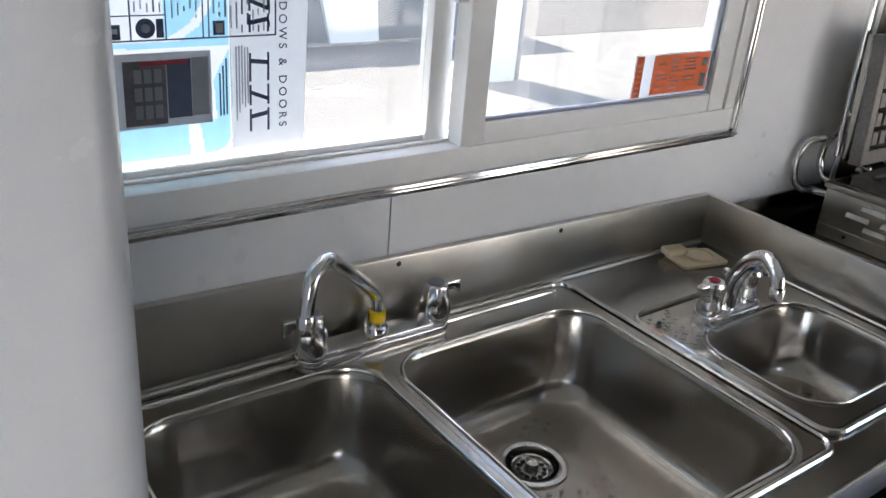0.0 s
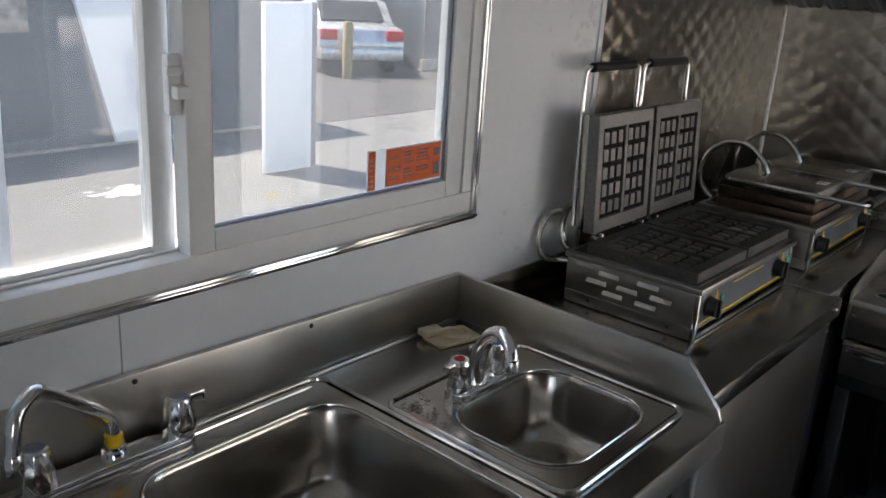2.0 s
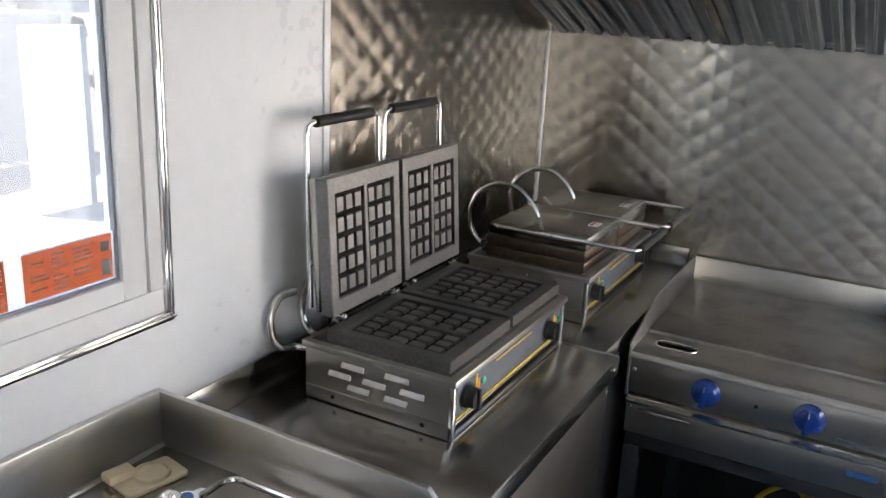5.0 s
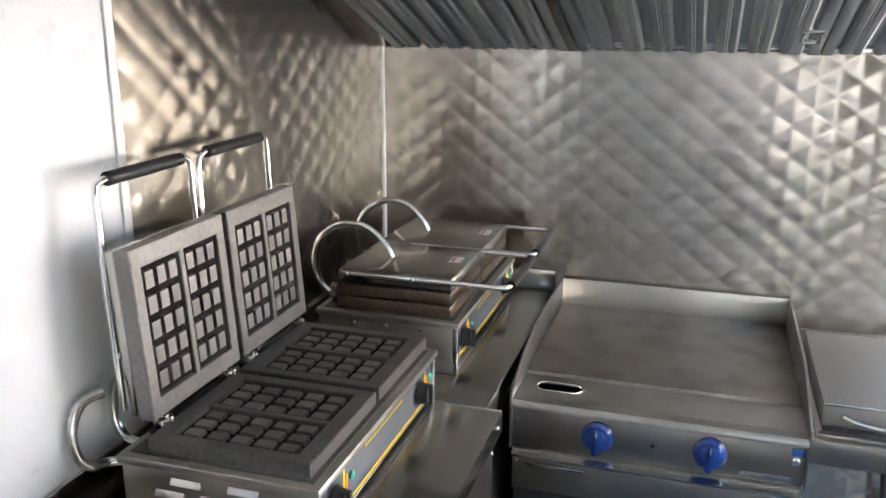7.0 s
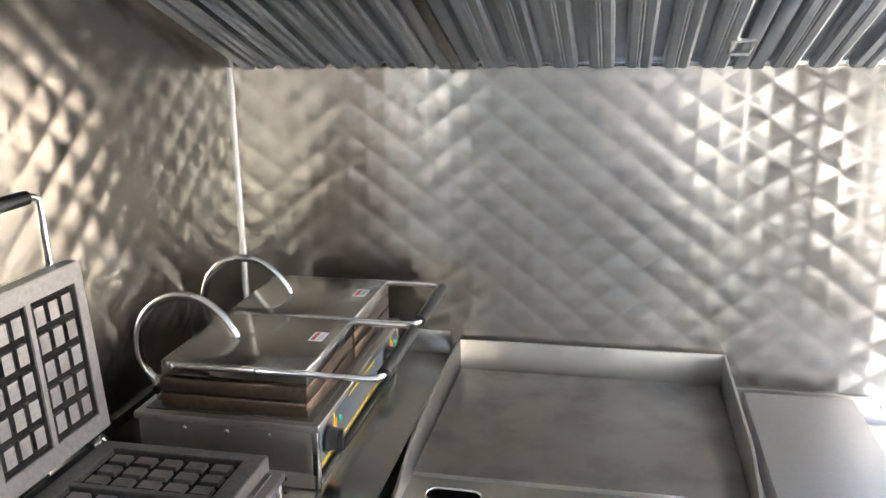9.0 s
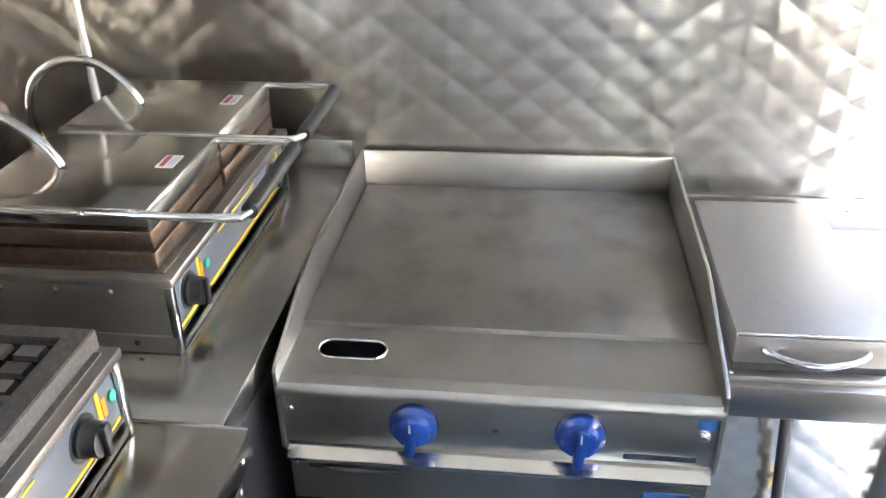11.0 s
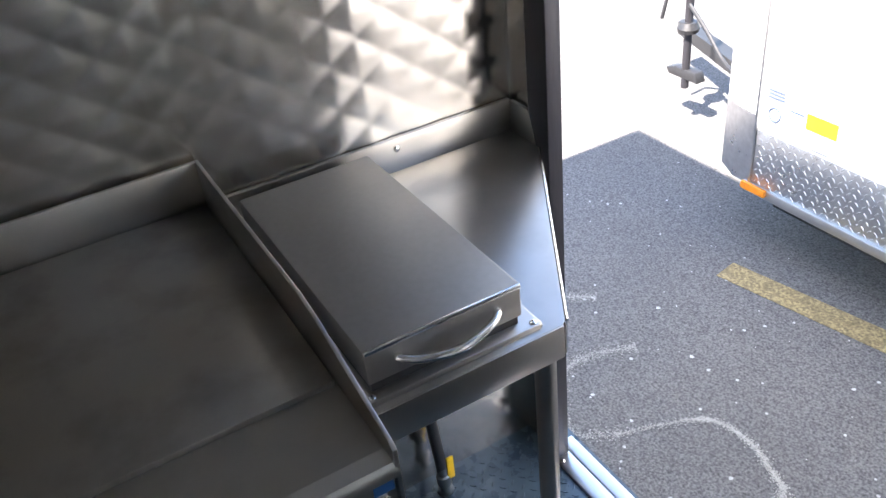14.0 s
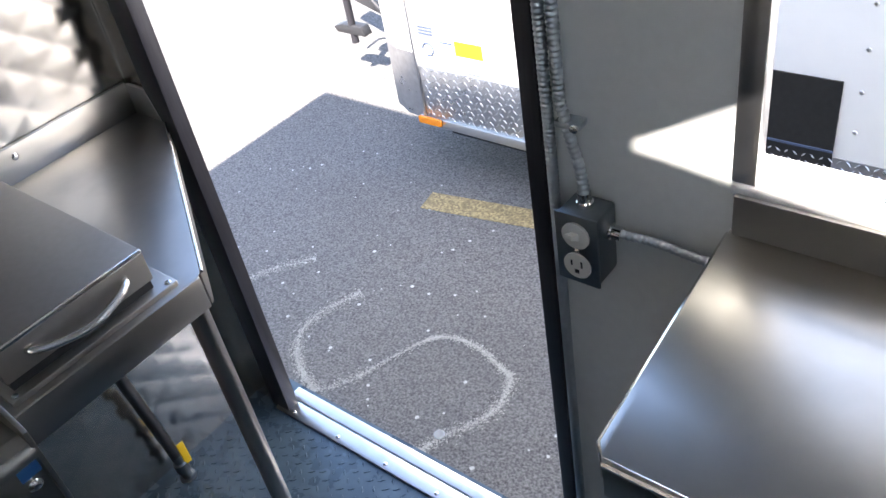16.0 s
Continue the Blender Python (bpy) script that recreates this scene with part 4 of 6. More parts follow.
def plate_body(w, d, h):
    """A cast plate with two sunken fields, as one skin: x across, y deep, face up at z = 0."""
    fx, fy, rib, deep = 0.107, 0.108, 0.0065, 0.0105
    xs, ys = [-w / 2, -fx, -rib, rib, fx, w / 2], [-d / 2, -fy, fy, d / 2]
    bm = bmesh.new()
    low = {(1, 1), (3, 1)}
    top = [[-deep if (a, c) in low else 0.0 for c in range(3)] for a in range(5)]

    def quad(*p):
        bm.faces.new([bm.verts.new(q) for q in p])

    for a in range(5):
        for c in range(3):
            x0, x1, y0, y1, z = xs[a], xs[a + 1], ys[c], ys[c + 1], top[a][c]
            quad((x0, y0, z), (x1, y0, z), (x1, y1, z), (x0, y1, z))
            quad((x0, y1, -h), (x1, y1, -h), (x1, y0, -h), (x0, y0, -h))
            if (a, c) in low:
                for (ax, ay), (bx, by) in (((x0, y0), (x1, y0)), ((x1, y0), (x1, y1)), ((x1, y1), (x0, y1)), ((x0, y1), (x0, y0))):
                    quad((ax, ay, z), (ax, ay, 0), (bx, by, 0), (bx, by, z))
    for a in range(5):
        for y in (ys[0], ys[3]):
            quad((xs[a], y, -h), (xs[a + 1], y, -h), (xs[a + 1], y, 0), (xs[a], y, 0))
    for c in range(3):
        for x in (xs[0], xs[5]):
            quad((x, ys[c], -h), (x, ys[c + 1], -h), (x, ys[c + 1], 0), (x, ys[c], 0))
    bmesh.ops.remove_doubles(bm, verts=bm.verts[:], dist=0.0001)
    bmesh.ops.recalc_face_normals(bm, faces=bm.faces[:])
    rim = [e for e in bm.edges if len(e.link_faces) == 2 and e.calc_face_angle() > 1.0 and e.verts[0].co.z > -0.001 and e.verts[1].co.z > -0.001]
    bmesh.ops.bevel(bm, geom=rim, offset=0.0014, segments=2, affect="EDGES")
    return bm


def moved(bm, m):
    bmesh.ops.transform(bm, matrix=m, verts=bm.verts[:])
    return bm


def waffle_base(name, x0, y0, label, louvred=True):
    """The steel body with louvred side, control panel and feet; front at y0."""
    w, d, h = 0.556, 0.340, 0.125
    root = thing(name, (x0 + w / 2, y0 + d / 2, KZ), label, "waffle iron", "double waffle irons")
    part("body", box(x0 + 0.004, x0 + w - 0.004, y0 + 0.012, y0 + d, KZ + 0.012, KZ + h - 0.014, 0.002), SATIN_DULL, root)
    part("base_skirt", box(x0, x0 + w, y0 + 0.004, y0 + d - 0.004, KZ + 0.002, KZ + 0.030, 0.0015), SATIN_DULL, root)
    part("top_tray", box(x0 - 0.004, x0 + w + 0.004, y0 - 0.004, y0 + d + 0.004, KZ + h - 0.014, KZ + h, 0.003), SATIN_DULL, root)
    part("tray_well", box(x0 + 0.012, x0 + w - 0.012, y0 + 0.012, y0 + d - 0.012, KZ + h - 0.0005, KZ + h + 0.002), IRON, root)
    for x in (x0, x0 + w - 0.012):
        part("corner_post", box(x, x + 0.012, y0, y0 + 0.012, KZ + 0.002, KZ + h - 0.014, 0.002), BRIGHT, root)
    p = part("control_panel", box(x0 + 0.014, x0 + w - 0.014, y0 + 0.006, y0 + 0.012, KZ + 0.030, KZ + h - 0.016, 0.001), PANEL_BLUE, root, "blue-grey control panel with yellow lines")
    part("yellow_line", box(x0 + 0.018, x0 + w - 0.018, y0 + 0.0048, y0 + 0.006, KZ + 0.034, KZ + 0.038), YELLOW, p)
    part("yellow_line", box(x0 + 0.19, x0 + 0.37, y0 + 0.0048, y0 + 0.006, KZ + 0.094, KZ + 0.097), YELLOW, p)
    part("lower_strip", box(x0 + 0.014, x0 + w - 0.014, y0 + 0.004, y0 + 0.010, KZ + 0.012, KZ + 0.030, 0.001), SATIN_DULL, root)
    for k in (0, 1):
        kx = x0 + 0.062 + 0.40 * k
        kn = part("knob", lathe([(0.023, 0), (0.0235, 0.006), (0.021, 0.010), (0.020, 0.024), (0.001, 0.025)], (kx, y0 + 0.006, KZ + 0.070), (0, -1, 0), 20), BLACK, root, "black control knob")
        part("grip", box(kx - 0.005, kx + 0.005, y0 - 0.026, y0 - 0.014, KZ + 0.049, KZ + 0.091, 0.003), BLACK, kn)
        part("dial_ring", lathe([(0.0285, 0), (0.0285, 0.0008), (0.024, 0.0009)], (kx, y0 + 0.006, KZ + 0.070), (0, -1, 0), 24), BLACK, p)
        part("mark", box(kx + 0.036, kx + 0.043, y0 + 0.0046, y0 + 0.006, KZ + 0.064, KZ + 0.100), YELLOW, p)
        part("mark", box(kx + 0.046, kx + 0.054, y0 + 0.0046, y0 + 0.006, KZ + 0.060, KZ + 0.086), ORANGE_TAG, p)
        part("lamp", lathe([(0.0075, 0), (0.0075, 0.004), (0.004, 0.006), (0.0005, 0.0065)], (kx + 0.068, y0 + 0.006, KZ + 0.076), (0, -1, 0), 12), GREEN_TAG, p, "green signal lamp")
    # pressed louvres in the end
    for i, (u, z) in enumerate(((0.105, 0.092), (0.205, 0.095), (0.075, 0.068), (0.155, 0.070), (0.240, 0.072), (0.120, 0.048), (0.205, 0.048)) if louvred else ()):
        yc = y0 + d - u - 0.01
        bm = prism([(x0 + 0.004, KZ + z - 0.006), (x0 - 0.003, KZ + z - 0.004), (x0 + 0.004, KZ + z + 0.006)], "y", yc - 0.026, yc + 0.026, 0.001)
        part("louvre", bm, SATIN, root, "pressed ventilation louvre")
    if not louvred:
        for u in (0.09, 0.17, 0.25):
            screw(root, (x0 + 0.004, y0 + d - u, KZ + 0.098), (-1, 0, 0), 0.0045)
    for u in (0.07, 0.275):
        screw(root, (x0, y0 + d - u, KZ + 0.018), (-1, 0, 0), 0.0045, BLACK_STEEL)
    for x in (x0 + 0.03, x0 + w - 0.03):
        for y in (y0 + 0.03, y0 + d - 0.03):
            part("foot", lathe([(0.012, 0), (0.012, 0.004)], (x, y, KZ - 0.0005), (0, 0, 1), 12), BLACK, root)
    return root


PW, PD = 0.262, 0.278
w1 = waffle_base("open_waffle_iron", 1.652, 0.592, "open double waffle iron, raised cast-iron lids, steel body")
base1 = root_place(w1)
for k, cx in enumerate((1.802, 2.078)):
    m = Matrix.Translation((cx, 0.752, 1.086))
    low = part("lower_plate", moved(plate_body(PW, PD, 0.026), m), IRON, w1, "dark lower waffle plate")
    # Near-black sheet on the recess floor draws the shade between the studs.
    part("sunken_field", moved(box(-0.108, 0.108, -0.109, 0.109, -0.0106, -0.0098), m), GAP_SHADE, low)
    studs(low, m @ Matrix.Translation((0, 0, -0.0102)), base1, STUD_DARK)
    # raised lid: leans back a little from the hinge
    cx += 0.026
    m = Matrix.Translation((cx, 0.904, 1.238)) @ Matrix.Rotation(radians(86), 4, "X")
    lid = part("upper_plate", moved(plate_body(PW, PD, 0.028), m), IRON_FACE, w1, "grey upper waffle plate, raised")
    # The raised plate gets its gap shade from a near-black sheet too.
    part("sunken_field", moved(box(-0.108, 0.108, -0.109, 0.109, -0.0106, -0.0098), m), GAP_SHADE, lid)
    studs(lid, m @ Matrix.Translation((0, 0, -0.0102)), base1, STUD)
    part("lid_cover", moved(box(-PW / 2 + 0.002, PW / 2 - 0.002, -PD / 2 + 0.004, PD / 2 - 0.002, -0.046, -0.029, 0.003), m), STEEL, lid)
    for s in (-1, 1):
        hx = cx + s * 0.098
        hg = part("hinge", tube([(hx - 0.016, 0.902, 1.083), (hx + 0.016, 0.902, 1.083)], 0.009, 12), BRIGHT, w1, "bright hinge knuckle")
        part("hinge_lug", box(hx - 0.005, hx + 0.005, 0.884, 0.914, 1.072, 1.096, 0.003), STEEL, hg)
        screw(hg, (hx, 0.892, 1.092), (0, -0.7, 0.7), 0.006)
    part("hinge_bar", tube([(cx - 0.12, 0.907, 1.074), (cx + 0.12, 0.907, 1.074)], 0.008, 10), BLACK_STEEL, w1)
    # looped lid handle with a black grip
    xa, xb = cx - 0.122, cx + 0.130
    hr = part("handle", tube([(xa, 0.958, 1.105), (xa, 0.964, 1.25), (xa, 0.970, 1.455), (xa + 0.004, 0.970, 1.472), (xa + 0.018, 0.970, 1.478), (xb - 0.018, 0.970, 1.478), (xb - 0.004, 0.970, 1.472), (xb, 0.970, 1.455), (xb, 0.964, 1.25), (xb, 0.958, 1.105)], 0.0062, 12), CHROME, w1, "polished bent-rod handle")
    part("grip", tube([(xa + 0.030, 0.970, 1.478), (xb - 0.030, 0.970, 1.478)], 0.0115, 16), BLACK, hr, "black grip sleeve")
    for s in (xa, xb):
        screw(hr, (s, 0.955, 1.20), (-1 if s == xa else 1, 0, 0), 0.006)
    part("cable_sleeve", tube([(cx - 0.075, 0.955, 1.150), (cx - 0.075, 0.985, 1.148), (cx - 0.075, 1.008, 1.125), (cx - 0.077, 1.016, 1.09), (cx - 0.08, 1.010, 1.055), (cx - 0.082, 0.990, 1.030), (cx - 0.085, 0.945, 1.025), (cx - 0.085, 0.93, 1.025)], 0.0086, 12, None, 5), RIM_STEEL, w1, "curved flexible steel cable sleeve")
part("cable_sleeve", tube([(1.700, 0.990, 1.135), (1.672, 1.010, 1.125), (1.650, 1.016, 1.085), (1.652, 1.012, 1.040), (1.668, 1.0, 1.018), (1.70, 0.985, 1.012), (1.72, 0.93, 1.012)], 0.0086, 12, None, 5), RIM_STEEL, w1, "curved flexible steel cable sleeve")

w2 = waffle_base("closed_waffle_iron", 2.366, 0.592, "closed double waffle iron with flat steel lids", False)
for k, cx in enumerate((2.514, 2.788)):
    part("lower_plate", box(cx - PW / 2, cx + PW / 2, 0.613, 0.613 + PD, KZ + 0.127, KZ + 0.155, 0.004), SEASONED, w2)
    up_ = part("upper_plate", box(cx - PW / 2, cx + PW / 2, 0.613, 0.613 + PD, KZ + 0.158, KZ + 0.186, 0.004), SEASONED, w2)
    cover = part("lid_cover", box(cx - PW / 2 + 0.002, cx + PW / 2 - 0.002, 0.615, 0.607 + PD, KZ + 0.189, KZ + 0.218, 0.003), LID_MIRROR, w2, "flat brushed steel lid")
    part("cover_edge", box(cx - PW / 2, cx + PW / 2, 0.612, 0.617, KZ + 0.187, KZ + 0.219, 0.002), BRIGHT, cover)
    tag = part("warning_label", box(cx + 0.005, cx + 0.050, 0.633, 0.660, KZ + 0.218, KZ + 0.2188), VINYL, cover, "small red and white warning label")
    part("red_field", box(cx + 0.008, cx + 0.047, 0.648, 0.656, KZ + 0.2188, KZ + 0.2192), RED_PAINT, tag)
    for i in range(3):
        part("text_bar", box(cx + 0.010, cx + 0.045, 0.6355 + 0.0035 * i, 0.637 + 0.0035 * i, KZ + 0.2188, KZ + 0.2192), PRINT_GREY, tag)
    xa, xb = cx - 0.134, cx + 0.130
    hz = KZ + 0.212
    hr = part("handle", tube([(xa, 0.870, hz), (xa, 0.505, hz), (xa + 0.004, 0.488, hz), (xa + 0.018, 0.482, hz), (xb - 0.018, 0.482, hz), (xb - 0.004, 0.488, hz), (xb, 0.505, hz), (xb, 0.870, hz)], 0.0062, 12), CHROME, w2, "polished bent-rod handle")
    part("grip", tube([(xa + 0.024, 0.482, hz), (xb - 0.024, 0.482, hz)], 0.0115, 16), BLACK, hr, "black grip sleeve")
    for y in (0.86, 0.70):
        screw(hr, (xa - 0.005, y, hz), (-1, 0, 0), 0.006)
    part("cable_sleeve", tube([(cx + 0.0, 0.800, KZ + 0.218), (cx - 0.002, 0.822, KZ + 0.255), (cx - 0.004, 0.868, KZ + 0.290), (cx - 0.008, 0.930, KZ + 0.292), (cx - 0.012, 0.982, KZ + 0.255), (cx - 0.014, 1.000, KZ + 0.195), (cx - 0.014, 0.985, KZ + 0.140), (cx - 0.014, 0.94, KZ + 0.105), (cx - 0.014, 0.925, KZ + 0.100)], 0.0086, 12, None, 5), RIM_STEEL, w2, "curved flexible steel cable sleeve")
    part("hinge_bar", tube([(cx - 0.12, 0.905, KZ + 0.155), (cx + 0.12, 0.905, KZ + 0.155)], 0.008, 10), BLACK_STEEL, w2)
    for s in (-1, 1):
        part("hinge_lug", box(cx + s * 0.095 - 0.008, cx + s * 0.095 + 0.008, 0.886, 0.918, KZ + 0.125, KZ + 0.172, 0.003), STEEL, w2)

# ---- gas griddle on its stand ----
GY0, GY1, GX0, GX1 = -0.155, 0.470, 2.370, 3.030
g = thing("gas_griddle", (2.70, 0.16, 0.66), "countertop gas griddle, smooth steel plate, two blue knobs", "griddle")
part("cooking_plate", box(2.512, GX1 - 0.012, GY0 + 0.008, GY1 - 0.008, 0.875, 0.906, 0.002), GRIDDLE, g, "smooth dull steel cooking plate")
bmt = bmesh.new()
SX0, SX1, SY0, SY1 = 2.432, 2.478, 0.322, 0.424
for b in ((2.392, SX0, GY0 + 0.006, GY1 - 0.006), (SX1, 2.514, GY0 + 0.006, GY1 - 0.006), (SX0, SX1, GY0 + 0.006, SY0), (SX0, SX1, SY1, GY1 - 0.006)):
    box(b[0], b[1], b[2], b[3], 0.894, 0.897, 0, bmt)
for cx, cy, sx, sy_ in ((SX0, SY0, 1, 1), (SX1, SY0, -1, 1), (SX0, SY1, 1, -1), (SX1, SY1, -1, -1)):
    r = 0.022
    arc = [(cx + sx * (r - r * math.cos(a)), cy + sy_ * (r - r * math.sin(a))) for a in [radians(90 * k / 8) for k in range(9)]]
    prism([(cx, cy)] + arc, "z", 0.894, 0.897, 0, bmt)
part("grease_trough", bmt, SATIN_DULL, g, "front trough with a grease slot")
own = bmesh.new()
outer, inner = rounded(SX0, SX1, SY0, SY1, 0.022, 6), rounded(SX0 + 0.002, SX1 - 0.002, SY0 + 0.002, SY1 - 0.002, 0.02, 6)
loop = [(x, y, 0.897) for x, y in outer]
part("slot_rim", tube(loop + loop[:1], 0.002, 6, own), BRIGHT, g)
part("slot_well", prism(inner, "z", 0.83, 0.84), BLACK_STEEL, g)
part("front_lip", prism([(2.392, 0.897), (2.372, 0.893), (2.366, 0.884), (2.366, 0.875), (2.372, 0.875), (2.374, 0.882), (2.392, 0.890)], "y", GY0 + 0.003, GY1 - 0.003), SATIN_DULL, g)
for y0, y1 in ((GY0, GY0 + 0.006), (GY1 - 0.006, GY1)):
    part("side_shield", prism([(GX0 - 0.002, 0.775), (GX0 - 0.002, 0.912), (2.378, 0.920), (2.555, 0.972), (2.60, 0.979), (GX1, 0.979), (GX1, 0.775)], "y", y0, y1, 0.0012), SATIN_DULL, g, "upright side shield")
part("back_shield", box(GX1 - 0.008, GX1, GY0 + 0.006, GY1 - 0.006, 0.78, 0.979, 0.001), SATIN_DULL, g)
part("control_panel", box(GX0 + 0.006, GX0 + 0.016, GY0 + 0.006, GY1 - 0.006, 0.782, 0.872, 0.001), SATIN_DULL, g)
for y in (0.272, 0.037):
    kn = part("knob", lathe([(0.034, 0), (0.036, 0.004), (0.035, 0.012), (0.028, 0.017), (0.025, 0.026), (0.018, 0.030), (0.001, 0.031)], (GX0 + 0.006, y, 0.832), (-1, 0, 0), 26), BLUE_KNOB, g, "shiny blue control knob")
    bm = box(-0.008, 0.008, -0.031, 0.031, 0.0, 0.014, 0.004)
    part("grip", moved(bm, Matrix.Translation((GX0 - 0.020, y, 0.832)) @ Matrix.Rotation(radians(-90), 4, "Y") @ Matrix.Rotation(radians(84), 4, "Z")), BLUE_KNOB, kn)
    part("pointer", box(GX0 - 0.0352, GX0 - 0.0340, y - 0.0012, y + 0.0012, 0.846, 0.860), PAPER, kn)
screw(g, (GX0 + 0.006, 0.155, 0.826), (-1, 0, 0), 0.0045, BLACK_STEEL, "sight_hole")
screw(g, (GX0 + 0.006, -0.132, 0.838), (-1, 0, 0), 0.009)
screw(g, (GX0 + 0.006, 0.452, 0.845), (-1, 0, 0), 0.005)
part("blue_label", box(GX0 + 0.0045, GX0 + 0.006, -0.147, -0.122, 0.850, 0.868), BLUE_TAG, g)
part("rating_plate", box(GX0 + 0.0045, GX0 + 0.006, -0.125, -0.025, 0.790, 0.800), BRIGHT, g, "small bright rating plate")
part("burner_box", box(GX0 + 0.02, GX1 - 0.01, GY0 + 0.008, GY1 - 0.008, 0.70, 0.872, 0), BLACK_STEEL, g)
dr = part("grease_drawer", box(GX0 + 0.004, GX0 + 0.02, GY0 + 0.008, GY1 - 0.008, 0.672, 0.762, 0.001), SATIN_DULL, g, "steel grease drawer front")
part("drawer_flange", prism([(GX0 - 0.010, 0.764), (GX0 - 0.010, 0.758), (GX0 + 0.018, 0.762), (GX0 + 0.018, 0.779)], "y", GY0 + 0.008, GY1 - 0.008), BRIGHT, dr)
part("drawer_pull", box(GX0 - 0.006, GX0 + 0.004, 0.298, 0.432, 0.738, 0.746, 0.002), BRIGHT, dr)
part("blue_label", box(GX0 + 0.0025, GX0 + 0.004, -0.125, -0.06, 0.715, 0.730), BLUE_TAG, dr)
screw(dr, (GX0 + 0.004, 0.452, 0.744), (-1, 0, 0), 0.005)
stand = thing("griddle_stand", (2.70, 0.16, 0), "black steel stand under the griddle", "stand")
for x in (2.40, 3.0):
    for y in (GY0 + 0.03, GY1 - 0.03):
        part("leg", box(x - 0.02, x + 0.02, y - 0.02, y + 0.02, 0.0, 0.63, 0.002), BLACK_STEEL, stand)
part("top_frame", box(2.385, 3.02, GY0 + 0.01, GY1 - 0.01, 0.63, 0.668, 0.002), BLACK_STEEL, stand)
# Black sheets added round the stand for the deep shade under the griddle.
part("shade_back", box(3.022, 3.030, GY0 + 0.01, GY1 - 0.01, 0.05, 0.63, 0.001), BLACK_STEEL, stand)
for y in (GY0 + 0.006, GY1 - 0.010):
    part("shade_side", box(2.421, 2.979, y, y + 0.004, 0.05, 0.63, 0.001), BLACK_STEEL, stand)
hose = thing("gas_hose", (2.96, 0.187, 0), "yellow flexible gas hose with fitting and tag", "gas hose")
part("hose", tube([(2.955, 0.187, 0.10), (2.92, 0.190, 0.19), (2.90, 0.150, 0.30), (2.90, 0.083, 0.361), (2.88, 0.0, 0.42), (2.85, -0.05, 0.50), (2.84, -0.06, 0.63)], 0.008, 12, None, 5), YELLOW, hose)
part("fitting", lathe([(0.013, 0.0), (0.013, 0.06), (0.017, 0.062), (0.017, 0.085), (0.012, 0.088), (0.012, 0.125)], (2.96, 0.187, 0.0), (0, 0, 1), 14), BRASS, hose, "steel and brass pipe fitting")
part("tag", prism([(0.07, 0.375), (0.0, 0.385), (-0.012, 0.34), (0.03, 0.325)], "x", 2.890, 2.892), YELLOW, hose, "yellow card tag")
part("valve_lever", prism([(0.18, 0.055), (0.105, 0.05), (0.105, 0.062), (0.18, 0.068)], "x", 2.945, 2.95, 0.001), YELLOW, hose)

# ---- side shelf with the covered burner ----
SZ = 0.83
sh = thing("side_shelf", (2.80, -0.42, 0), "brushed steel side shelf with clipped corner and tube leg", "shelf")
PLAN = [(2.506, GY0 - 0.004), (2.506, -0.472), (2.515, -0.484), (2.942, S + 0.016), (E - 0.006, S + 0.006), (E - 0.006, GY0 - 0.004)]
part("top", prism(PLAN, "z", SZ - 0.004, SZ, 0.001), SATIN_DULL, sh)
part("front_apron", box(2.504, 2.508, -0.474, GY0 - 0.004, SZ - 0.058, SZ - 0.001, 0.001), SATIN_DULL, sh)
part("clipped_apron", prism([(2.508, -0.478), (2.512, -0.484), (2.942, S + 0.014), (2.942, S + 0.019), (2.514, -0.479)], "z", SZ - 0.058, SZ - 0.001), SATIN_DULL, sh)
part("bright_edge", tube([(2.512, -0.4835, SZ - 0.001), (2.940, S + 0.0155, SZ - 0.001)], 0.0028, 8), BRIGHT, sh)
part("back_splash", box(E - 0.016, E - 0.006, S + 0.012, GY0 - 0.006, SZ - 0.001, SZ + 0.065, 0.002), SATIN_DULL, sh)
part("side_splash", prism([(2.955, SZ - 0.002), (2.975, SZ + 0.062), (E - 0.016, SZ + 0.062), (E - 0.016, SZ - 0.002)], "y", S + 0.006, S + 0.014, 0.001), SATIN_DULL, sh)
for y in (-0.24, -0.50):
    screw(sh, (E - 0.016, y, SZ + 0.045), (-1, 0, 0), 0.0065)
part("leg", tube([(2.545, -0.468, 0.0), (2.545, -0.468, SZ - 0.004)], 0.0165, 18), SATIN_DULL, sh, "round steel tube leg")
part("leg_foot", lathe([(0.02, 0), (0.02, 0.02), (0.0165, 0.024)], (2.545, -0.468, 0), (0, 0, 1), 16), BLACK, sh)

b = thing("covered_side_burner", (2.78, -0.31, SZ), "covered side burner with flat steel lid and bow handle", "burner")
part("tray", box(2.516, 3.005, -0.447, -0.182, SZ, SZ + 0.010, 0.003), SATIN_DULL, b)
part("burner_well", box(2.535, 2.98, -0.419, -0.197, SZ + 0.010, SZ + 0.024), BLACK_STEEL, b)
lid = part("lid", box(2.530, 2.988, -0.424, -0.192, SZ + 0.024, SZ + 0.079, 0.004), LID_STEEL, b, "flat satin steel lid")
part("lid_edge", box(2.5285, 2.533, -0.423, -0.193, SZ + 0.072, SZ + 0.0795, 0.002), BRIGHT, lid)
part("handle", tube([(2.532, -0.235, SZ + 0.052), (2.522, -0.240, SZ + 0.052), (2.512, -0.262, SZ + 0.047), (2.503, -0.310, SZ + 0.043), (2.512, -0.358, SZ + 0.047), (2.522, -0.380, SZ + 0.052), (2.532, -0.385, SZ + 0.052)], 0.0058, 12, None, 5), BRIGHT, lid, "curved bright bow handle")
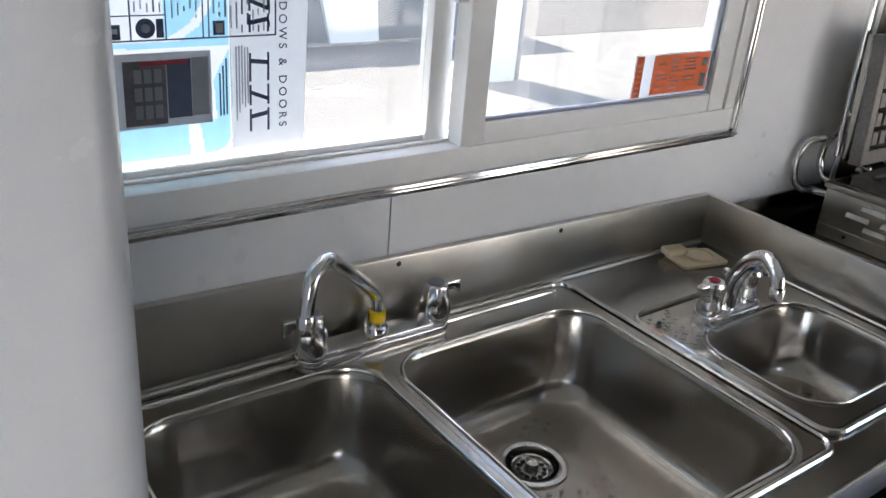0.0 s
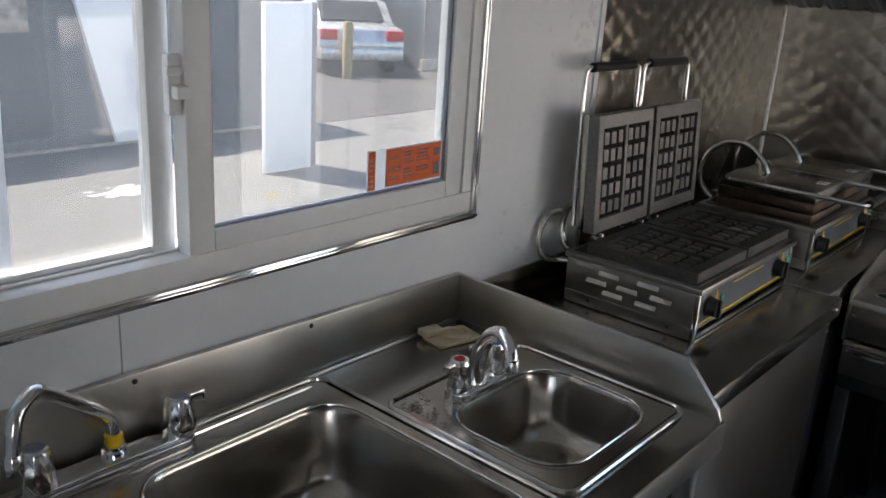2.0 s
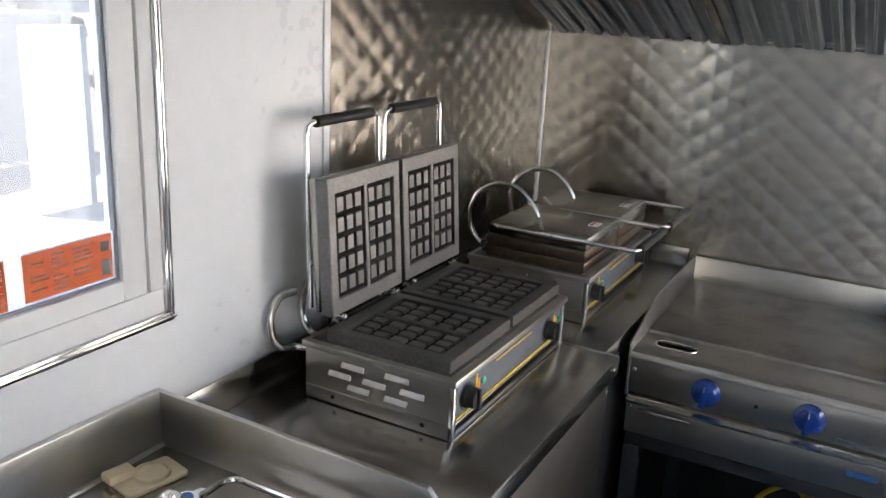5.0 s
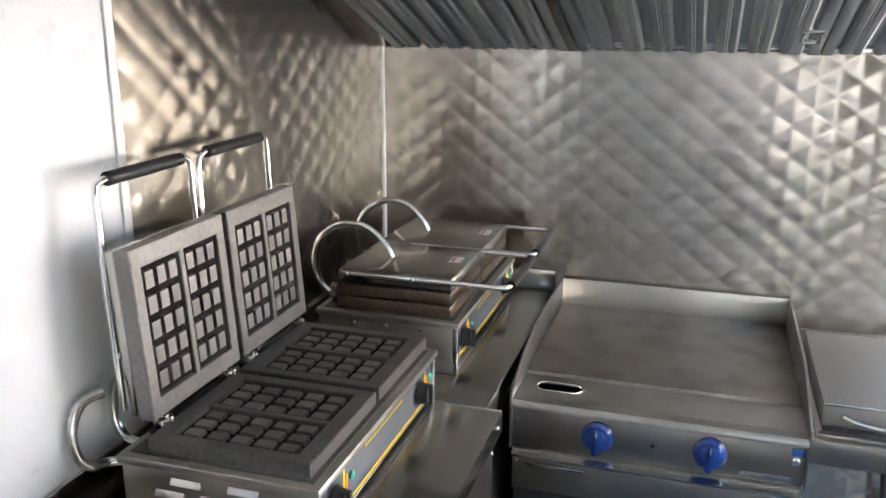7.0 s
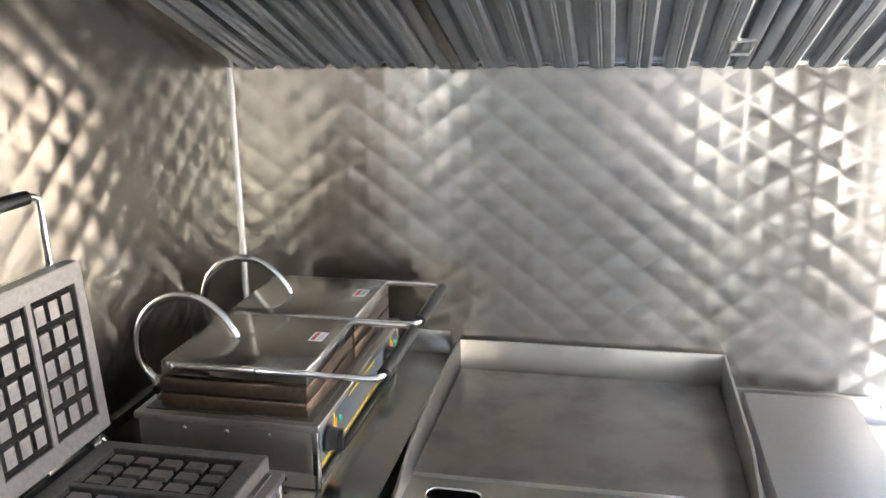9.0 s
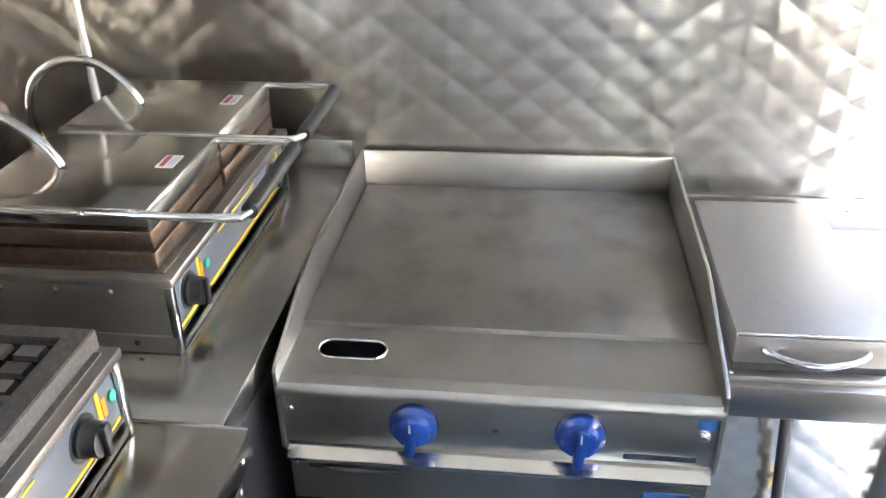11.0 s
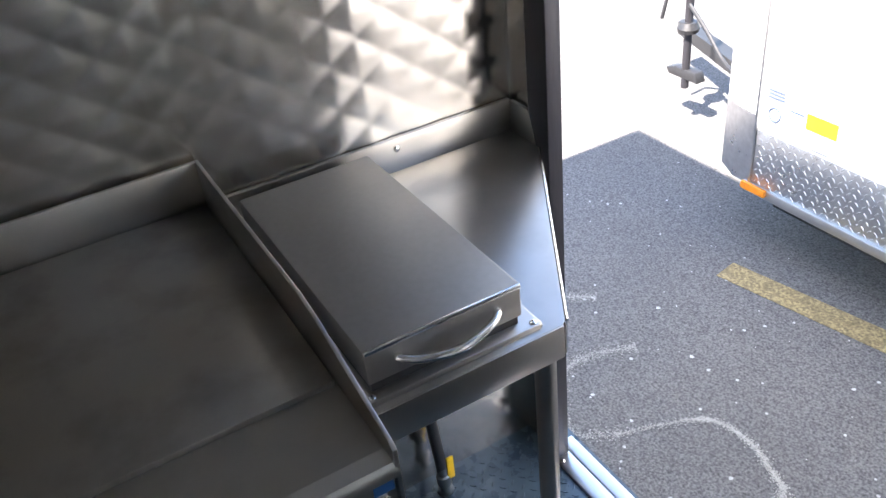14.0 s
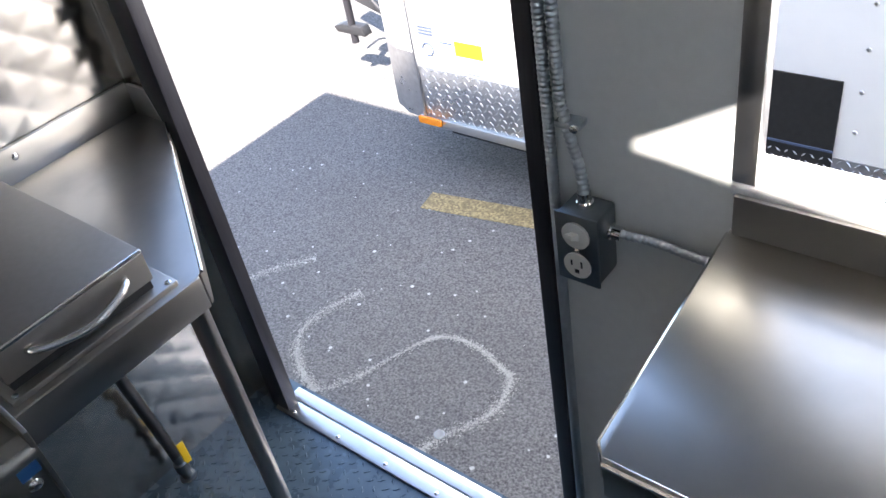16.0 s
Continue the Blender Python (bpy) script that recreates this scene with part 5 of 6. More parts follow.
for y in (-0.225, -0.395):
    part("hinge", tube([(2.992, y - 0.015, SZ + 0.058), (2.992, y + 0.015, SZ + 0.058)], 0.009, 12), BLACK_STEEL, b)
for y in (-0.192, -0.436):
    screw(b, (2.524, y, SZ + 0.010), (0, 0, 1), 0.005)

v = thing("gas_pipe_valve", (3.02, -0.505, 0), "dark gas pipe with yellow-handled shutoff valve", "gas valve")
part("pipe", tube([(2.988, -0.479, 0.075), (2.965, -0.455, 0.30), (2.93, -0.43, 0.50), (2.90, -0.40, 0.76)], 0.013, 12, None, 4), BLACK_STEEL, v)
part("riser", lathe([(0.020, 0.0), (0.020, 0.006), (0.012, 0.008), (0.012, 0.03), (0.017, 0.032), (0.017, 0.062), (0.012, 0.065), (0.012, 0.09)], (2.99, -0.482, 0), (-0.05, 0.05, 1), 14), BOX_GREY, v, "dull grey valve body")
part("valve_handle", box(2.973, 2.978, -0.503, -0.485, 0.052, 0.120, 0.002), YELLOW, v, "yellow plastic valve handle")

# ---- extractor hood with baffle filters ----
hood = thing("extractor_hood", (2.7, 0.13, 1.63), "stainless extractor hood with sloping baffle filters", "extractor hood")
SL = math.atan2(0.145, 0.40)
HX, HZ = E - 0.018, 1.645


def slope(u, lift=0.0):
    """u metres up the filter slope from the wall, lift metres out of it."""
    return HX - u * math.cos(SL) - lift * math.sin(SL), HZ + u * math.sin(SL) - lift * math.cos(SL)


part("gutter", box(E - 0.030, E - 0.004, S + 0.01, N - 0.006, HZ - 0.016, HZ + 0.004, 0.003), STEEL_Y, hood)
part("hanging_rail", box(E - 0.034, E - 0.030, S + 0.01, N - 0.006, HZ - 0.012, HZ + 0.010, 0.001), BRIGHT, hood)
part("back_box", prism([(E - 0.004, HZ + 0.004), (E - 0.03, HZ + 0.03), (2.40, HZ + 0.30), (2.40, TOP), (E - 0.004, TOP)], "y", S + 0.01, N - 0.006), STEEL, hood)
for y0, y1 in ((N - 0.05, N - 0.008),):
    pts = [slope(0, 0.002), slope(0, 0.02), slope(0.70, 0.02), slope(0.70, 0.002)]
    part("end_strip", prism(pts, "y", y0, y1, 0.001), STEEL, hood)


def baffle_filter(y0, y1, handle):
    f = part("baffle_filter", prism([slope(0.01, 0.0), slope(0.01, 0.004), slope(0.62, 0.004), slope(0.62, 0.0)], "y", y0 + 0.002, y1 - 0.002), GALV, hood, "galvanised baffle filter")
    for a, c in ((y0, y0 + 0.028), (y1 - 0.028, y1)):
        part("side_rail", prism([slope(0.004, 0.0), slope(0.004, 0.026), slope(0.62, 0.026), slope(0.62, 0.0)], "y", a + 0.001, c, 0.002), GALV, f)
    for u0, u1 in ((0.004, 0.022), (0.60, 0.62)):
        part("end_rail", prism([slope(u0, 0.0), slope(u0, 0.012), slope(u1, 0.012), slope(u1, 0.0)], "y", y0 + 0.028, y1 - 0.028), GALV, f)
    n = 7
    pitch = (y1 - y0 - 0.056) / n
    for i in range(n):
        yc = y0 + 0.028 + pitch * (i + 0.5)
        own = bmesh.new()
        prof = [(-0.36, 0.008), (-0.34, 0.022), (-0.26, 0.027), (-0.08, 0.027), (-0.04, 0.024), (0.0, 0.027), (0.04, 0.024), (0.08, 0.027), (0.26, 0.027), (0.34, 0.022), (0.36, 0.008)]
        rows = []
        for u in (0.016, 0.610):
            rows.append([own.verts.new((slope(u, l)[0], yc + o * pitch, slope(u, l)[1])) for o, l in prof] + [own.verts.new((slope(u, l - 0.003)[0], yc + o * pitch * 0.94, slope(u, l - 0.003)[1])) for o, l in reversed(prof)])
        k = len(rows[0])
        for q in range(k):
            own.faces.new((rows[0][q], rows[0][(q + 1) % k], rows[1][(q + 1) % k], rows[1][q]))
        own.faces.new(rows[0])
        own.faces.new(rows[1])
        part("baffle", own, GALV, f)
    if handle:
        yh = y0 + 0.058
        q = [slope(0.165, 0.026), slope(0.165, 0.044), slope(0.24, 0.044), slope(0.24, 0.026)]
        part("handle", tube([(q[1][0], yh, q[1][1]), (q[2][0], yh, q[2][1]), (q[2][0], yh - 0.038, q[2][1]), (q[1][0], yh - 0.038, q[1][1]), (q[1][0], yh, q[1][1])], 0.0048, 8), BRIGHT, f, "wire pull handle")


baffle_filter(0.478, 0.978, False)
part("filler_strip", prism([slope(0.004, 0.0), slope(0.004, 0.026), slope(0.62, 0.026), slope(0.62, 0.0)], "y", 0.452, 0.476, 0.001), STEEL, hood)
baffle_filter(-0.150, 0.448, True)
baffle_filter(-0.745, -0.154, False)

# ---- serving side: window frame, counter, electrics ----
w3 = thing("window_2", (1.62, S, VZ0), "unseen open window added for light, with aluminium frame and pale sill", "window", kind="structure")
part("jamb", box(VX1 - 0.030, VX1 - 0.003, S - 0.012, S + 0.010, VZ0 + 0.011, VZ1, 0.003), ALU, w3)
part("jamb", box(VX0 - 0.02, VX0 + 0.02, S - 0.08, S + 0.010, VZ0 + 0.022, VZ1, 0.003), ALU, w3)
part("head", box(VX0, VX1, S - 0.08, S + 0.010, VZ1 - 0.03, VZ1, 0.003), ALU, w3)
part("sill", box(VX0 - 0.03, VX1 - 0.001, S - 0.045, S + 0.006, VZ0 - 0.010, VZ0 + 0.011, 0.003), VINYL, w3, "pale painted sill")
for x in (1.70, 1.52):
    screw(w3, (x, S - 0.02, VZ0 + 0.011), (0, 0, 1), 0.006)
# Frame of the unseen opening that was added for light.
w4 = thing("unseen_window_1", (-0.77, S, VZ0), "unseen open window added for light, with aluminium frame", "window", kind="structure")
for x in (UX0, UX1):
    part("jamb", box(x - 0.02, x + 0.02, S - 0.075, S + 0.010, VZ0 + 0.011, UZ1 - 0.031, 0.003), ALU, w4)
part("head", box(UX0 - 0.02, UX1 + 0.02, S - 0.075, S + 0.010, UZ1 - 0.03, UZ1, 0.003), ALU, w4)
part("sill", box(UX0 - 0.03, UX1 + 0.03, S - 0.045, S + 0.006, VZ0 - 0.010, VZ0 + 0.011, 0.003), VINYL, w4)
# Frame round the unseen end slot that lets streaks of light in.
w5 = thing("unseen_window_2", (W, -0.675, RZ0), "unseen narrow opening added for light, with aluminium frame", "window", kind="structure")
for y in (RY0, RY1):
    part("jamb", box(W - 0.075, W + 0.008, y - 0.006, y + 0.006, RZ0 + 0.008, RZ1 - 0.008, 0.002), ALU, w5)
part("sill", box(W - 0.075, W + 0.008, RY0 - 0.006, RY1 + 0.006, RZ0 - 0.010, RZ0 + 0.007, 0.002), ALU, w5)
part("head", box(W - 0.075, W + 0.008, RY0 - 0.006, RY1 + 0.006, RZ1 - 0.007, RZ1 + 0.010, 0.002), ALU, w5)
C2 = 0.949
c2 = thing("serving_counter", (1.0, -0.58, 0), "brushed steel serving counter with back splash", "counter")
part("top", prism([(-0.2, S + 0.004), (1.846, S + 0.004), (1.824, -0.430), (1.814, -0.416), (-0.2, -0.416)], "z", C2 - 0.004, C2, 0.001), SATIN, c2)
part("front_edge", tube([(-0.2, -0.416, C2 - 0.006), (1.812, -0.416, C2 - 0.006), (1.822, -0.430, C2 - 0.006), (1.844, S + 0.01, C2 - 0.006)], 0.006, 10), BRIGHT, c2)
part("front_apron", box(-0.2, 1.812, -0.416, -0.412, C2 - 0.05, C2 - 0.006, 0.001), SATIN, c2)
part("end_apron", prism([(1.842, S + 0.004), (1.846, S + 0.004), (1.824, -0.428), (1.820, -0.428)], "z", C2 - 0.05, C2 - 0.006), SATIN, c2)
part("back_splash", box(-0.2, 1.842, S + 0.002, S + 0.012, C2 - 0.002, VZ0 - 0.005, 0.002), SATIN, c2)
for x in (-0.15, 0.85, 1.79):
    for y in (S + 0.04, -0.46):
        part("leg", tube([(x, y, 0.0), (x, y, C2 - 0.005)], 0.018, 12), SATIN_DULL, c2, "round steel tube leg")
# Shade under the counter is put into this shelf's dark colour.
part("under_shelf", box(-0.17, 1.81, S + 0.02, -0.445, 0.20, 0.215, 0.002), SHADED_STEEL, c2)

ob_ = thing("outlet_box", (2.012, -0.735, 0.84), "grey steel outlet box with switch and ivory socket", "outlet box")
bx0, bx1, bz0, bz1 = 1.988, 2.044, 0.838, 0.940
part("box", box(bx0, bx1, S + 0.002, S + 0.048, bz0, bz1, 0.005), BOX_GREY, ob_)
part("cover_plate", box(bx0 - 0.002, bx1 + 0.002, S + 0.048, S + 0.052, bz0 - 0.002, bz1 + 0.002, 0.002), BOX_GREY, ob_)
part("switch_face", lathe([(0.019, 0), (0.019, 0.003), (0.001, 0.0032)], (2.016, S + 0.052, 0.913), (0, 1, 0), 20), OUTLET, ob_, "ivory switch face")
part("toggle", prism([(S + 0.054, 0.906), (S + 0.054, 0.918), (S + 0.070, 0.926), (S + 0.072, 0.920)], "x", 2.011, 2.021, 0.001), OUTLET, ob_)
so = part("socket_face", lathe([(0.019, 0), (0.019, 0.003), (0.001, 0.0032)], (2.016, S + 0.052, 0.866), (0, 1, 0), 20), OUTLET, ob_, "ivory socket face")
for dx, dz, sx, sz in ((-0.007, 0.004, 0.0012, 0.005), (0.007, 0.004, 0.0012, 0.004), (0.0, -0.008, 0.003, 0.003)):
    part("slot", box(2.016 + dx - sx, 2.016 + dx + sx, S + 0.0545, S + 0.0556, 0.866 + dz - sz, 0.866 + dz + sz), BLACK, so)
for x in (2.016,):
    screw(ob_, (x, S + 0.052, 0.8895), (0, 1, 0), 0.0035)
for p, wy in (((2.018, S + 0.025, bz1), (0, 0, 1)), ((bx0, S + 0.025, 0.912), (-1, 0, 0))):
    part("connector", lathe([(0.011, 0), (0.011, 0.006), (0.009, 0.008), (0.009, 0.020)], p, wy, 12), CHROME, ob_)


def conduit(points, r, label):
    """Flexible steel conduit with ribs wound round it."""
    pts = curve_points(points, 40)
    run = [0.0]
    for a, c in zip(pts, pts[1:]):
        run.append(run[-1] + (c - a).length)
    n = int(run[-1] / 0.0017)
    even, k = [], 0
    for i in range(n + 1):
        s = run[-1] * i / n
        while k < len(run) - 2 and run[k + 1] < s:
            k += 1
        f = (s - run[k]) / max(1e-9, run[k + 1] - run[k])
        even.append(pts[k].lerp(pts[k + 1], f))
    bm = tube(even, r, 10)
    for i, vtx in enumerate(bm.verts):
        ring = i // 10
        if ring < len(even) and ring % 4 in (1, 2):
            vtx.co = even[ring] + (vtx.co - even[ring]) * 1.16
    return solo("flexible_conduit", bm, GALV, label, "conduit", "steel conduits")


cy = S + 0.016
conduit([(2.070, cy, TOP), (2.070, cy, 1.5), (2.068, cy, 1.1), (2.067, cy, 0.95), (2.067, cy, 0.0)], 0.0064, "ribbed flexible steel conduit running down the door jamb")
conduit([(2.050, cy, TOP), (2.050, cy, 1.5), (2.050, cy, 1.12), (2.044, cy, 1.05), (2.026, cy + 0.004, 0.992), (2.018, S + 0.025, 0.958)], 0.0064, "ribbed flexible steel conduit ending at the outlet box")
conduit([(bx0 - 0.018, S + 0.025, 0.912), (1.93, cy, 0.907), (1.88, cy, 0.903), (1.845, cy, 0.901)], 0.0055, "short ribbed steel conduit between box and counter")
cl = thing("conduit_clamp", (2.03, S, 1.04), "small galvanised conduit clamp screwed to the wall", "clamp")
part("strap", box(2.022, 2.056, S, S + 0.023, 1.039, 1.048, 0.003), GALV, cl)
screw(cl, (2.028, S + 0.023, 1.0435), (0, 1, 0), 0.006)


# ---- outside ----
GZ = -0.49
solo("ground", box(-300, 300, -300, 300, GZ - 0.5, GZ), ASPHALT_PALE, "pale weathered asphalt lot", "ground", kind="structure")
solo("road", box(7.55, 40, 8.93, 17.3, GZ, GZ + 0.006), ASPHALT_DARK, "darker asphalt roadway beyond the lot", "road", kind="structure")
solo("lot_pavement", box(-9, 9, -7.5, -0.9, GZ, GZ + 0.005), ASPHALT, "dark speckled asphalt beside the trailer", "pavement", kind="structure")
GS = GZ + 0.005
under = thing("trailer_chassis", (0.4, 0.13, GZ), "steel chassis and skirt under the trailer", "chassis")
part("skirt", box(W - WALL, E + WALL, S - WALL + 0.01, N + WALL - 0.01, GZ + 0.14, -0.06), DARK_FRAME, under)
for x in (-0.2, 0.5):
    for y in (S + 0.05, N - 0.05):
        part("wheel", lathe([(0.30, -0.1), (0.33, -0.07), (0.33, 0.07), (0.30, 0.1), (0.16, 0.1), (0.14, 0.04), (0.001, 0.04)], (x, y, GZ + 0.335), (0, 1, 0), 28), RUBBER, under)

solo("road_marking", prism([(3.655, -2.055), (3.675, -2.165), (1.2, -2.62), (1.18, -2.51)], "z", GS, GS + 0.003), LINE_YELLOW, "worn yellow parking line painted on the asphalt", "road marking", kind="structure")


def caustic_mark(points, width, seed, count):
    """A ragged strip of pale flecks along a line, drawing a curve of reflected light."""
    rng = random.Random(seed)
    pts = curve_points([(x, y, GS) for x, y in points], 10)
    own = bmesh.new()
    for i, (a, c) in enumerate(zip(pts, pts[1:])):
        across = Vector((a.y - c.y, c.x - a.x, 0)).normalized()
        for k in range(count):
            f = a.lerp(c, rng.random()) + across * rng.gauss(0, width) * rng.random() ** 0.6
            r = rng.uniform(0.0010, 0.0032)
            turn, flat = rng.uniform(0, 6), GS + 0.0008 + 0.002 * rng.random()
            vs = [own.verts.new((f.x + r * math.cos(turn + q * 1.57) * rng.uniform(0.6, 1.2), f.y + r * math.sin(turn + q * 1.57), flat)) for q in range(4)]
            own.faces.new(vs)
    return tagged(solo("caustic_mark", own, CAUSTIC, "pale curve of reflected light painted on the asphalt", "chalk mark", "chalk marks"), kind="stuff")


# Light thrown by shiny metal, laid on the asphalt as pale flecks.
caustic_mark([(3.24, -1.21), (3.158, -1.426), (3.092, -1.502), (2.982, -1.517), (2.866, -1.485), (2.793, -1.461)], 0.010, 1, 46)
caustic_mark([(2.793, -1.461), (2.761, -1.365), (2.776, -1.264), (2.843, -1.149), (2.87, -1.071)], 0.017, 2, 40)
caustic_mark([(3.467, -1.012), (3.328, -1.086), (3.235, -1.217)], 0.020, 3, 34)
caustic_mark([(3.52, -1.533), (3.578, -1.391), (3.579, -1.273), (3.524, -1.19)], 0.020, 4, 34)
caustic_mark([(3.524, -1.19), (3.427, -1.123), (3.328, -1.086)], 0.016, 5, 70)
caustic_mark([(3.826, -1.598), (3.931, -1.477), (4.004, -1.343)], 0.020, 6, 36)
rng = random.Random(11)
own = bmesh.new()
for _ in range(170):
    x, y, r = rng.uniform(2.2, 4.6), rng.uniform(-2.6, -0.9), rng.uniform(0.002, 0.008)
    n = 7
    own.faces.new([own.verts.new((x + r * rng.uniform(0.7, 1.2) * math.cos(6.283 * q / n), y + r * rng.uniform(0.7, 1.2) * math.sin(6.283 * q / n), GS + 0.0012)) for q in range(n)])
tagged(solo("gum_spots", own, CHALK, "scattered pale gum spots and pebbles on asphalt", "gum spots"), kind="stuff")
solo("bottle_cap", lathe([(0.017, 0), (0.018, 0.004), (0.016, 0.007), (0.001, 0.008)], (2.853, -1.155, GS), (0, 0, 1), 18), PAPER, "small white round cap on the asphalt", "bottle cap")

# white trailer parked alongside
TY = -2.29
tr = thing("parked_trailer", (1.5, -3.3, GZ), "white enclosed trailer with tread plate skirt and rivets", "trailer")
part("body", box(-2.5, 3.66, TY - 2.0, TY - 0.004, -0.20, 2.05, 0.006), TRAILER_WHITE, tr, "glossy white skin panels")
part("nose", prism([(3.668, TY - 0.004), (3.76, TY - 0.014), (3.86, TY - 0.06), (3.885, TY - 0.13), (3.885, TY - 1.87), (3.76, TY - 2.0), (3.668, TY - 2.0)], "z", 0.10, 2.05), TRAILER_WHITE, tr, "rounded white nose corner")
part("nose_skirt", prism([(3.668, TY - 0.002), (3.762, TY - 0.012), (3.863, TY - 0.06), (3.888, TY - 0.13), (3.888, TY - 1.87), (3.76, TY - 2.0), (3.668, TY - 2.0)], "z", -0.20, 0.098), PLATE, tr, "bright tread plate nose skirt")
part("skirt", box(-2.5, 3.655, TY - 0.004, TY, -0.185, 0.045, 0.001), PLATE, tr, "bright tread plate skirt")
part("nose_edge", box(3.655, 3.667, TY - 0.003, TY + 0.004, -0.19, 2.05, 0.001), ALU, tr)
part("bottom_rail", box(-2.5, 3.69, TY - 0.03, TY + 0.006, -0.225, -0.186, 0.003), ALU, tr, "white-grey aluminium bottom rail")
part("under_body", box(-2.4, 3.6, TY - 1.95, TY - 0.08, -0.30, -0.21), BLACK_STEEL, tr)
mk = part("marker_light", prism(rounded(3.57, 3.69, -0.214, -0.182, 0.008), "y", TY + 0.004, TY + 0.018, 0.003), AMBER, tr, "amber side marker light")
own = bmesh.new()
rng = random.Random(5)
for i in range(110):
    for j in range(9):
        x, z = 3.64 - 0.026 * i - (0.013 if j % 2 else 0), -0.170 + 0.0255 * j
        a = radians(45 if (i + j) % 2 else -45)
        c, s_ = math.cos(a), math.sin(a)
        ring = [(0.012, 0), (0.0, 0.0032), (-0.012, 0), (0.0, -0.0032)]
        base_v = [own.verts.new((x + u * c - w_ * s_, TY, z + u * s_ + w_ * c)) for u, w_ in ring]
        top_v = [own.verts.new((x + 0.55 * (u * c - w_ * s_), TY + 0.0022, z + 0.55 * (u * s_ + w_ * c))) for u, w_ in ring]
        own.faces.new(top_v)
        for q in range(4):
            own.faces.new((base_v[q], base_v[(q + 1) % 4], top_v[(q + 1) % 4], top_v[q]))
tagged(part("tread_lugs", own, PLATE, tr), kind="stuff")
pl = part("data_plate", box(3.545, 3.625, TY - 0.004, TY - 0.002, 0.185, 0.235), PAPER, tr, "white data labels")
part("seal_ring", tube([(3.585 + 0.026 * math.cos(k * 0.2618), TY - 0.001, 0.130 + 0.026 * math.sin(k * 0.2618)) for k in range(25)], 0.0034, 6), PRINT, pl)
for i in range(3):
    part("text_bar", box(3.55, 3.62, TY - 0.002, TY - 0.001, 0.19 + 0.013 * i, 0.196 + 0.013 * i), PRINT, pl)
for i in range(4):
    part("text_bar", box(3.34, 3.42, TY - 0.004, TY - 0.002, 0.055 + 0.014 * i, 0.060 + 0.014 * i), PRINT_GREY, pl)
part("text_bar", box(3.46, 3.52, TY - 0.004, TY - 0.002, 0.165, 0.172), PRINT, pl)
part("yellow_label", box(3.32, 3.45, TY - 0.004, TY - 0.002, 0.125, 0.185), YELLOW, tr, "yellow warning label")
vent = part("hatch", box(2.05, 2.33, TY - 0.30, TY + 0.001, -0.05, 0.295), BLACK, tr, "dark open hatch")
part("hatch_shelf", box(2.05, 2.33, TY - 0.002, TY + 0.003, 0.06, 0.068), PRINT, vent)
rivet = finish(lathe([(0.008, 0), (0.006, 0.003), (0.0005, 0.004)], (0, 0, 0), (0, 1, 0), 8), ALU, "rivet")
for x in (2.0, 1.42, 0.9):
    for k in range(14):
        ob = new("rivet", rivet)
        ob.parent = tr
        ob.location = Vector((x, TY - 0.004, 0.01 + 0.130 * k)) - Vector(tr.location)
tg = part("tongue", prism([(3.84, TY - 0.55), (5.1, TY - 0.98), (5.1, TY - 1.05), (3.84, TY - 0.66)], "z", -0.24, -0.17), BLACK_STEEL, tr, "steel drawbar")
part("jack", tube([(4.60, TY - 0.56, -0.27), (4.60, TY - 0.56, 0.60)], 0.020, 14), DARK_FRAME, tg)
part("jack_collar", lathe([(0.05, 0), (0.055, 0.02), (0.04, 0.05)], (4.60, TY - 0.56, 0.02), (0, 0, 1), 14), BLACK_STEEL, tg)
part("jack_handle", tube([(4.60, TY - 0.56, 0.22), (4.68, TY - 0.50, 0.22), (4.70, TY - 0.48, 0.08)], 0.010, 8), BLACK_STEEL, tg)
part("coupler", prism([(4.50, -0.22), (4.70, -0.22), (4.72, -0.19), (4.66, -0.17), (4.52, -0.17)], "y", TY - 0.60, TY - 0.54, 0.006), BLACK_STEEL, tg, "dark steel coupler")
part("cable", tube([(3.85, TY - 0.40, 0.20), (4.05, TY - 0.44, 0.02), (4.25, TY - 0.48, -0.04), (4.45, TY - 0.52, 0.08), (4.58, TY - 0.54, 0.16)], 0.010, 8, None, 6), BLACK_STEEL, tg, "hanging black cable")
part("bracket", box(3.889, 3.96, TY - 0.36, TY - 0.28, 0.28, 0.40, 0.006), ALU, tg)
for y in (TY - 0.4, TY - 1.6):
    part("wheel", lathe([(0.30, -0.1), (0.33, -0.07), (0.33, 0.07), (0.30, 0.1), (0.16, 0.1), (0.001, 0.04)], (0.4, y, GZ + 0.365), (0, 1, 0), 28), RUBBER, tr)

tr.location = tr.location + Vector((0.09, 0, -0.008))

rng = random.Random(21)
own = bmesh.new()
for _ in range(60):
    x, y, r = 3.88 + rng.gauss(0, 0.17), 7.17 + rng.gauss(0, 0.09), rng.uniform(0.02, 0.09)
    z = GZ + 0.002 + 0.004 * rng.random()
    own.faces.new([own.verts.new((x + r * rng.uniform(0.6, 1.3) * math.cos(6.283 * q / 8), y + 0.5 * r * math.sin(6.283 * q / 8), z)) for q in range(8)])
tagged(solo("paint_splash", own, CHALK, "white paint splash on the pale asphalt", "paint splash"), kind="stuff")

# across the lot, seen through the sliding window
bd = thing("storage_building", (4.4, 10.2, GZ), "low dark grey building with pale panels and red band", "building")
part("wall", box(0.8, 7.5, 9.1, 12.0, GZ, 1.25), DARK_WALL, bd)
